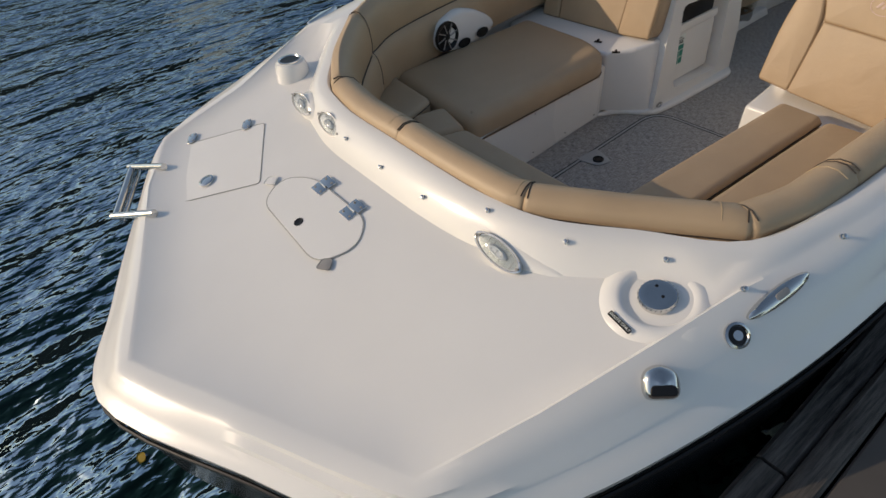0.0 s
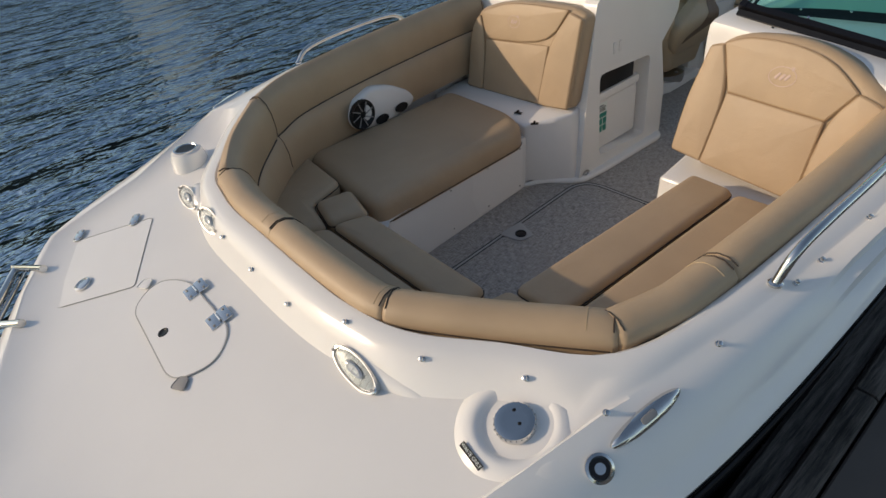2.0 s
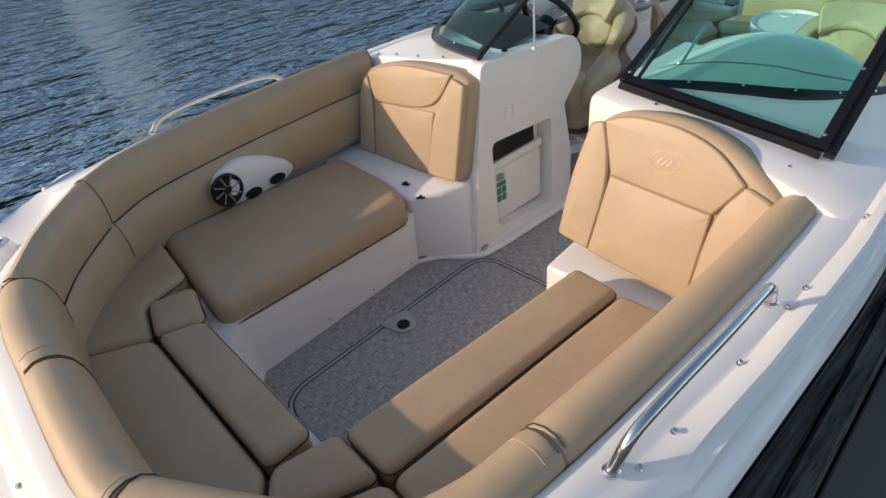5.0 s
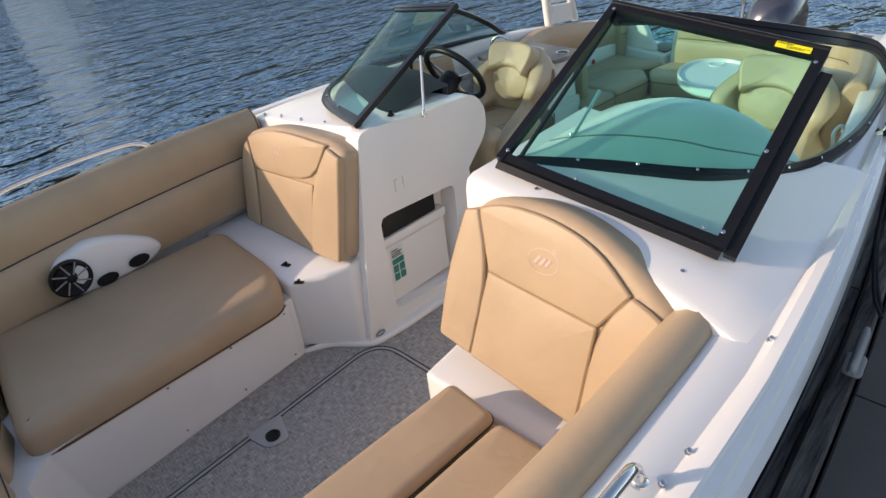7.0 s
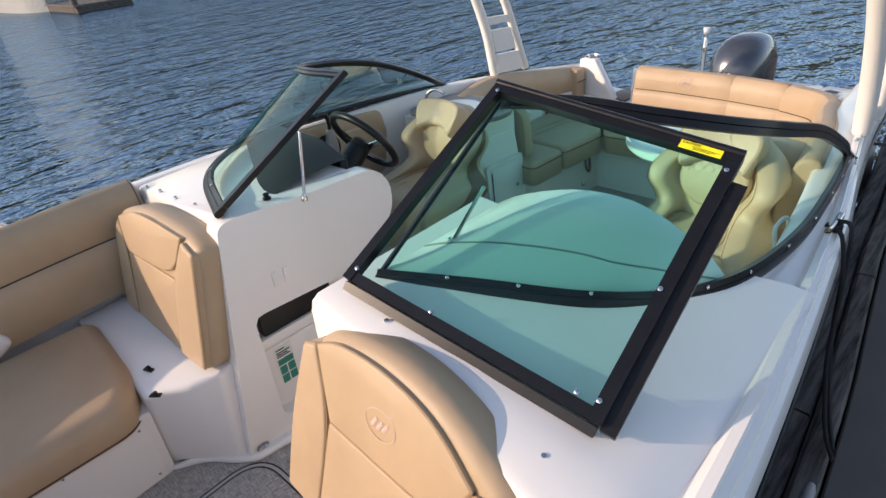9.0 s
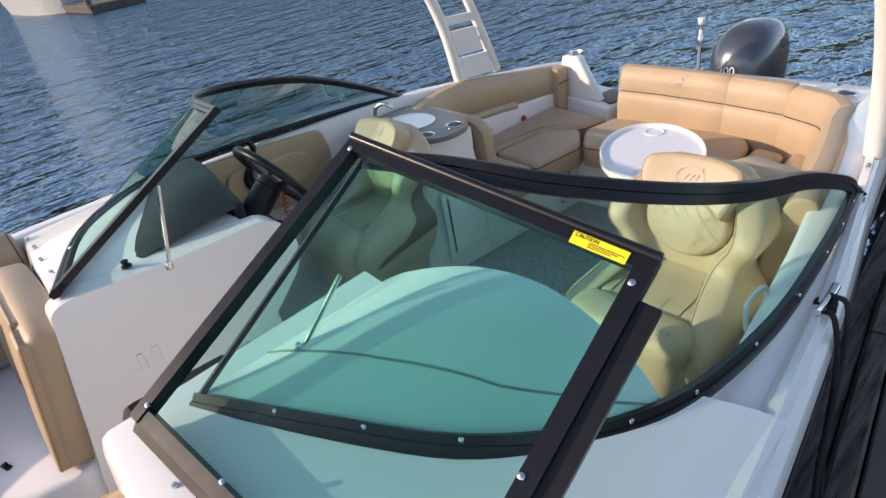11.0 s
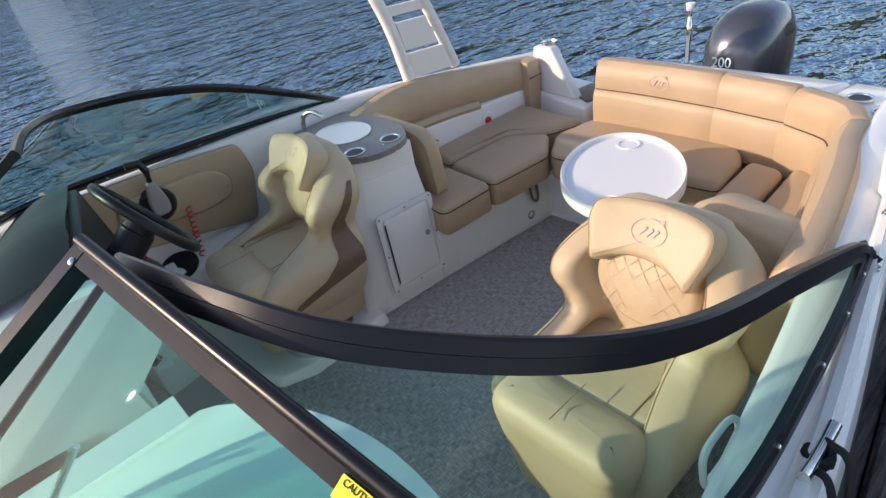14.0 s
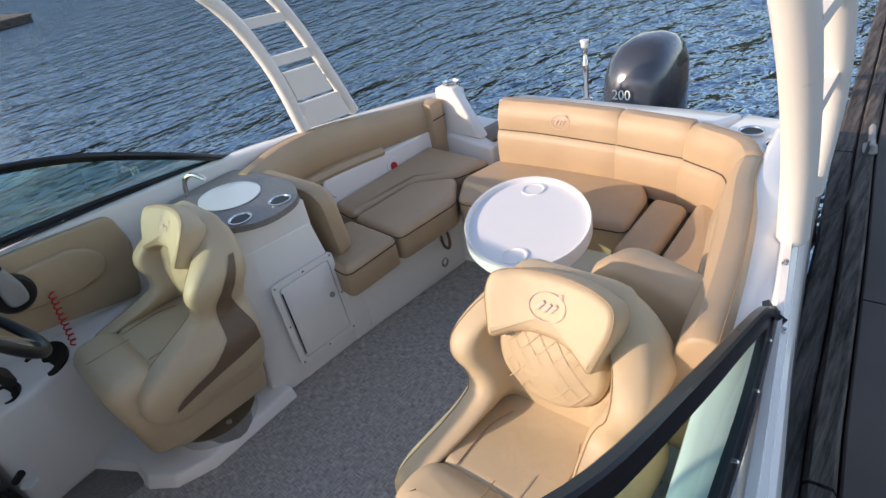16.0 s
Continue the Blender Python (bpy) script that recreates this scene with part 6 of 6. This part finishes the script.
for k in range(24):
    a = 2 * math.pi * k / 24
    part("grip_notch", lathe([(0.0018, 0.002), (0.0018, 0.010), (0.001, 0.011)], 6, (0.0502 * math.cos(a), 0.0515 * math.sin(a), 0)), CHROME, lidc)
for sx in (-0.012, 0.014):
    part("key_hole", lathe([(0.005, 0.0155), (0.004, 0.0172), (0.001, 0.0172)], 10, (sx, 0.012 - sx, 0)), BLACK, lidc)
lab = part("plate", box(-0.052, 0.052, -0.010, 0.010, 0.0, 0.0015), BLACK, cap, "black label reading waste only", smooth=False, m=Matrix.Translation((-0.058, -0.114, 0.0045)) @ Matrix.Rotation(radians(-27), 4, "Z") @ Matrix.Rotation(radians(18), 4, "X") @ Matrix.Scale(0.75, 4))
part("lettering", text_mesh("WASTE ONLY", 0.016, 0.0006), PAPER, cap, "white lettering", smooth=False, m=Matrix.Translation((-0.058, -0.114, 0.0065)) @ Matrix.Rotation(radians(-27), 4, "Z") @ Matrix.Rotation(radians(18), 4, "X") @ Matrix.Scale(0.75, 4))
nav = thing("bow_eye", "polished steel chock on the bow flank", "chock", facing(on_deck((1.153, -1.375, 0.600), (0.55, -0.45, 0.75)), (0.55, -0.45, 0.75)))
part("shell", pad([(-0.048, -0.04), (0.048, -0.04), (0.044, 0.03), (0.0, 0.05), (-0.044, 0.03)], -0.03, 0.03, 0.025, 0.006, 0.03), CHROME, nav)
part("opening", pad([(-0.034, -0.026), (0.034, -0.026), (0.03, 0.0), (-0.03, 0.0)], 0.030, 0.0385, 0.004, 0, 0.012), BLACK, nav, "dark slot")
cl = thing("pop_up_cleat", "polished steel flush cleat on the gunwale", "cleat", facing(on_deck((1.222, -0.995, 0.692), (0.6, -0.2, 0.78)), (0.6, -0.2, 0.78), (0, 1, 0)))
part("body", lathe([(1.0, -0.01), (1.0, 0.006), (0.9, 0.014), (0.6, 0.019), (0.02, 0.02)], 36), CHROME, cl, m=Matrix.Diagonal((0.022, 0.11, 1, 1)))
part("slot", pad([(-0.011, -0.022), (0.007, -0.022), (0.007, 0.022), (-0.011, 0.022)], 0.015, 0.0215, 0.003, 0, 0.008), TRIM, cl)
rn = thing("fuel_vent", "round steel vent fitting on the gunwale flank", "fitting", facing(on_deck((1.203, -1.146, 0.638), (0.6, -0.27, 0.76)), (0.6, -0.27, 0.76)))
part("ring", lathe([(0.034, -0.01), (0.034, 0.006), (0.027, 0.009), (0.024, 0.004), (0.014, 0.004), (0.013, 0.008), (0.002, 0.008)], 28), CHROME, rn)
part("insert", lathe([(0.024, 0.003), (0.0235, 0.0055), (0.0135, 0.0055)], 24), BLACK, rn)


def stud(p, n=(0, 0, 1), tilt=True):
    t = thing("snap_stud", "small steel snap stud for the cover", "snap stud", facing(on_deck(p, n, 0.002), n, (0, 1, 0.2)), "snap studs")
    part("stud", lathe([(0.008, -0.004), (0.008, 0.002), (0.005, 0.004), (0.005, 0.007), (0.0068, 0.009), (0.006, 0.012), (0.002, 0.013)], 12), CHROME, t)


for p in ((-0.293, -1.385, 0.70), (-0.04, -1.392, 0.688), (0.217, -1.39, 0.686), (0.478, -1.335, 0.748), (0.737, -1.261, 0.731), (0.969, -1.134, 0.742)):
    stud(p, (0.1, -0.6, 0.8))
for p in ((1.15, -1.059, 0.703), (1.23, -0.725, 0.731)):
    stud(p, (0.57, -0.2, 0.79))
for p in ((1.266, -0.419, 0.748), (1.274, -0.30, 0.756), (1.288, -0.035, 0.762), (1.291, 0.215, 0.770), (1.296, 0.316, 0.771), (1.30, 0.73, 0.777)):
    stud(p, (0.3, 0, 1))
for x, y, z in ((0.56, 0.80, 0.955), (0.80, 0.785, 0.905), (1.054, 0.775, 0.855), (-1.22, 0.86, 0.885), (-1.05, 0.86, 0.905), (-0.85, 0.85, 0.925), (-0.65, 0.85, 0.945)):
    stud((x, y, z), (0.1, -0.1, 1))
for p in ((1.118, 2.74, 0.805), (1.06, 3.0, 0.79), (0.985, 3.3, 0.77)):
    stud(p, (0.2, 0, 1))

# grab rails
def grab(pts, label):
    t = thing("grab_rail", label, "rail")
    part("tube", tube(smooth_path(pts, 6), 0.013, 12), CHROME, t)
    for p in (pts[0], pts[-1]):
        part("foot", lathe([(0.019, -0.004), (0.019, 0.003), (0.014, 0.007)], 18, p), CHROME, t)


grab([(1.235, -0.47, 0.765), (1.25, -0.42, 0.85), (1.262, -0.30, 0.885), (1.27, -0.1, 0.895), (1.268, 0.09, 0.885), (1.265, 0.15, 0.86), (1.263, 0.175, 0.80)], "polished steel grab rail on the port gunwale")
grab([(-1.41, -0.42, 0.835), (-1.41, -0.36, 0.885), (-1.41, -0.22, 0.91), (-1.415, 0.05, 0.92), (-1.415, 0.22, 0.915), (-1.415, 0.29, 0.895), (-1.415, 0.32, 0.865)], "polished steel grab rail on the far gunwale")
fc = thing("far_cleat", "polished steel flush cleat on the far gunwale", "cleat", facing((-1.40, -0.86, 0.775), (-0.3, -0.2, 1), (0, 1, 0)))
part("body", lathe([(1.0, -0.01), (1.0, 0.006), (0.9, 0.014), (0.02, 0.02)], 30), CHROME, fc, m=Matrix.Diagonal((0.03, 0.10, 1, 1)))

# hull lettering and mooring
hl = thing("hull_lettering", "small dark raised lettering bars on the hull flank", "lettering")
for k in range(9):
    part("bar", box(-0.0015, 0.0015, 0.018 * k, 0.018 * k + 0.012, 0, 0.016 + 0.006 * (k % 2)), BLACK, hl, smooth=False, m=Matrix.Translation((1.384, 0.50, 0.60)) @ Matrix.Rotation(radians(-20), 4, "Y"))
mc = thing("mooring_cleat", "steel pull-up cleat with black mooring line", "cleat", (1.205, 2.15, 0.775))
part("base", lathe([(0.03, -0.02), (0.03, 0.008), (0.02, 0.012)], 18), CHROME, mc, m=Matrix.Diagonal((0.7, 2.0, 1, 1)))
part("horn", tube([(0, -0.07, 0.05), (0, -0.03, 0.04), (0, 0.03, 0.04), (0, 0.07, 0.05)], 0.011, 10), CHROME, mc)
for y in (-0.025, 0.025):
    part("post", tube([(0, y, 0), (0, y, 0.04)], 0.010, 10), CHROME, mc)
line = thing("mooring_line", "black rope from the boat cleat down to the dock", "rope")
part("strand", tube(smooth_path([(1.205, 2.12, 0.81), (1.24, 2.10, 0.81), (1.275, 2.06, 0.70), (1.30, 2.0, 0.50), (1.36, 1.85, 0.36), (1.42, 1.70, 0.315)], 6), 0.007, 8), ROPE, line)
part("strand", tube(smooth_path([(1.205, 2.18, 0.82), (1.255, 2.14, 0.82), (1.285, 2.05, 0.66), (1.315, 1.92, 0.47), (1.38, 1.75, 0.345), (1.43, 1.66, 0.315)], 6), 0.007, 8), ROPE, line)
part("hitch", tube([(1.205 + 0.02 * math.cos(k * 0.7), 2.15 + 0.022 * math.sin(k * 0.7), 0.795 + 0.0012 * k) for k in range(20)], 0.007, 8), ROPE, line)
line2 = thing("mooring_line", "black rope from the stern to the dock cleat", "rope")
part("strand", tube(smooth_path([(1.00, 3.55, 0.60), (1.04, 3.62, 0.58), (1.07, 4.0, 0.46), (1.06, 4.4, 0.39), (1.05, 4.80, 0.36)], 6), 0.008, 8), ROPE, line2)
part("hitch", tube([(1.00 + 0.018 * math.cos(k * 0.7), 3.55 + 0.025 * math.sin(k * 0.7), 0.57 + 0.0016 * k) for k in range(28)], 0.011, 8), ROPE, line2)


def dock_cleat(x, y, turn, label):
    t = thing("dock_cleat", label, "cleat", pose(x, y, 0.296, 0, 0, turn), "dock cleats")
    part("base", pad([(-0.03, -0.06), (0.03, -0.06), (0.03, 0.06), (-0.03, 0.06)], 0, 0.015, 0.005, 0, 0.02), TRIM, t)
    for y_ in (-0.035, 0.035):
        part("post", tube([(0, y_, 0.01), (0, y_, 0.055)], 0.014, 10), TRIM, t)
    part("horn", tube(smooth_path([(0, -0.13, 0.075), (0, -0.05, 0.058), (0, 0.05, 0.058), (0, 0.13, 0.075)], 4), [0.009] + [0.015] * 11 + [0.009], 10), TRIM, t)


dock_cleat(1.425, 1.36, 4, "galvanised dock cleat on the edge beam")
dock_cleat(1.05, 4.86, 8, "galvanised dock cleat with mooring line")
leaf_ = thing("floating_leaf", "yellow leaf floating on the water", "leaf", (-0.35, -2.62, WL + 0.004))
part("blade", pad([(-0.025, -0.01), (0.0, -0.02), (0.03, -0.008), (0.028, 0.012), (0.0, 0.02), (-0.02, 0.014)], 0, 0.003, 0.001, 0.001, 0.01), LEAF, leaf_)

# ---- far side of the harbour ----
fd = thing("floating_dock", "small floating wooden dock far across the water", "dock")
for i in range(14):
    part("board", box(-36.4 + 0.42 * i, -36.02 + 0.42 * i, 8.5, 11.2, WL + 0.28, WL + 0.34), PLANK, fd, smooth=False)
part("float", box(-36.4, -30.6, 8.6, 11.1, WL - 0.1, WL + 0.27), OLDWOOD, fd, smooth=False)
for x, y in ((-31.0, 8.7), (-35.6, 11.0)):
    part("pile", lathe([(0.14, -2), (0.14, 1.4), (0.1, 1.45)], 14, (x, y, 0)), OLDWOOD, fd)
fb_ = thing("far_boat", "white motor boat moored far across the water", "boat")
rows = []
for k in range(13):
    u = k / 12
    w = 1.3 * (1 - (1 - min(1, u * 1.6)) ** 2) ** 0.5 + 0.02
    rows.append([(-44 + 8.6 * (1 - u), 8.6 + s * w * f, z + (0.25 * (1 - u) if z > 0 else 0)) for s, f, z in ((-1, 0.75, -0.5), (-1, 1.0, 0.55), (1, 1.0, 0.55), (1, 0.75, -0.5))])
part("hull", grid(rows, closed_u=True, cap=True), RIM, fb_)
part("cabin", box(-41.5, -38.6, 7.8, 9.4, 0.5, 1.15, 0.12), RIM, fb_)
part("cabin_window", box(-41.0, -39.0, 7.78, 9.42, 0.75, 1.0, 0.03), BLACK, fb_)
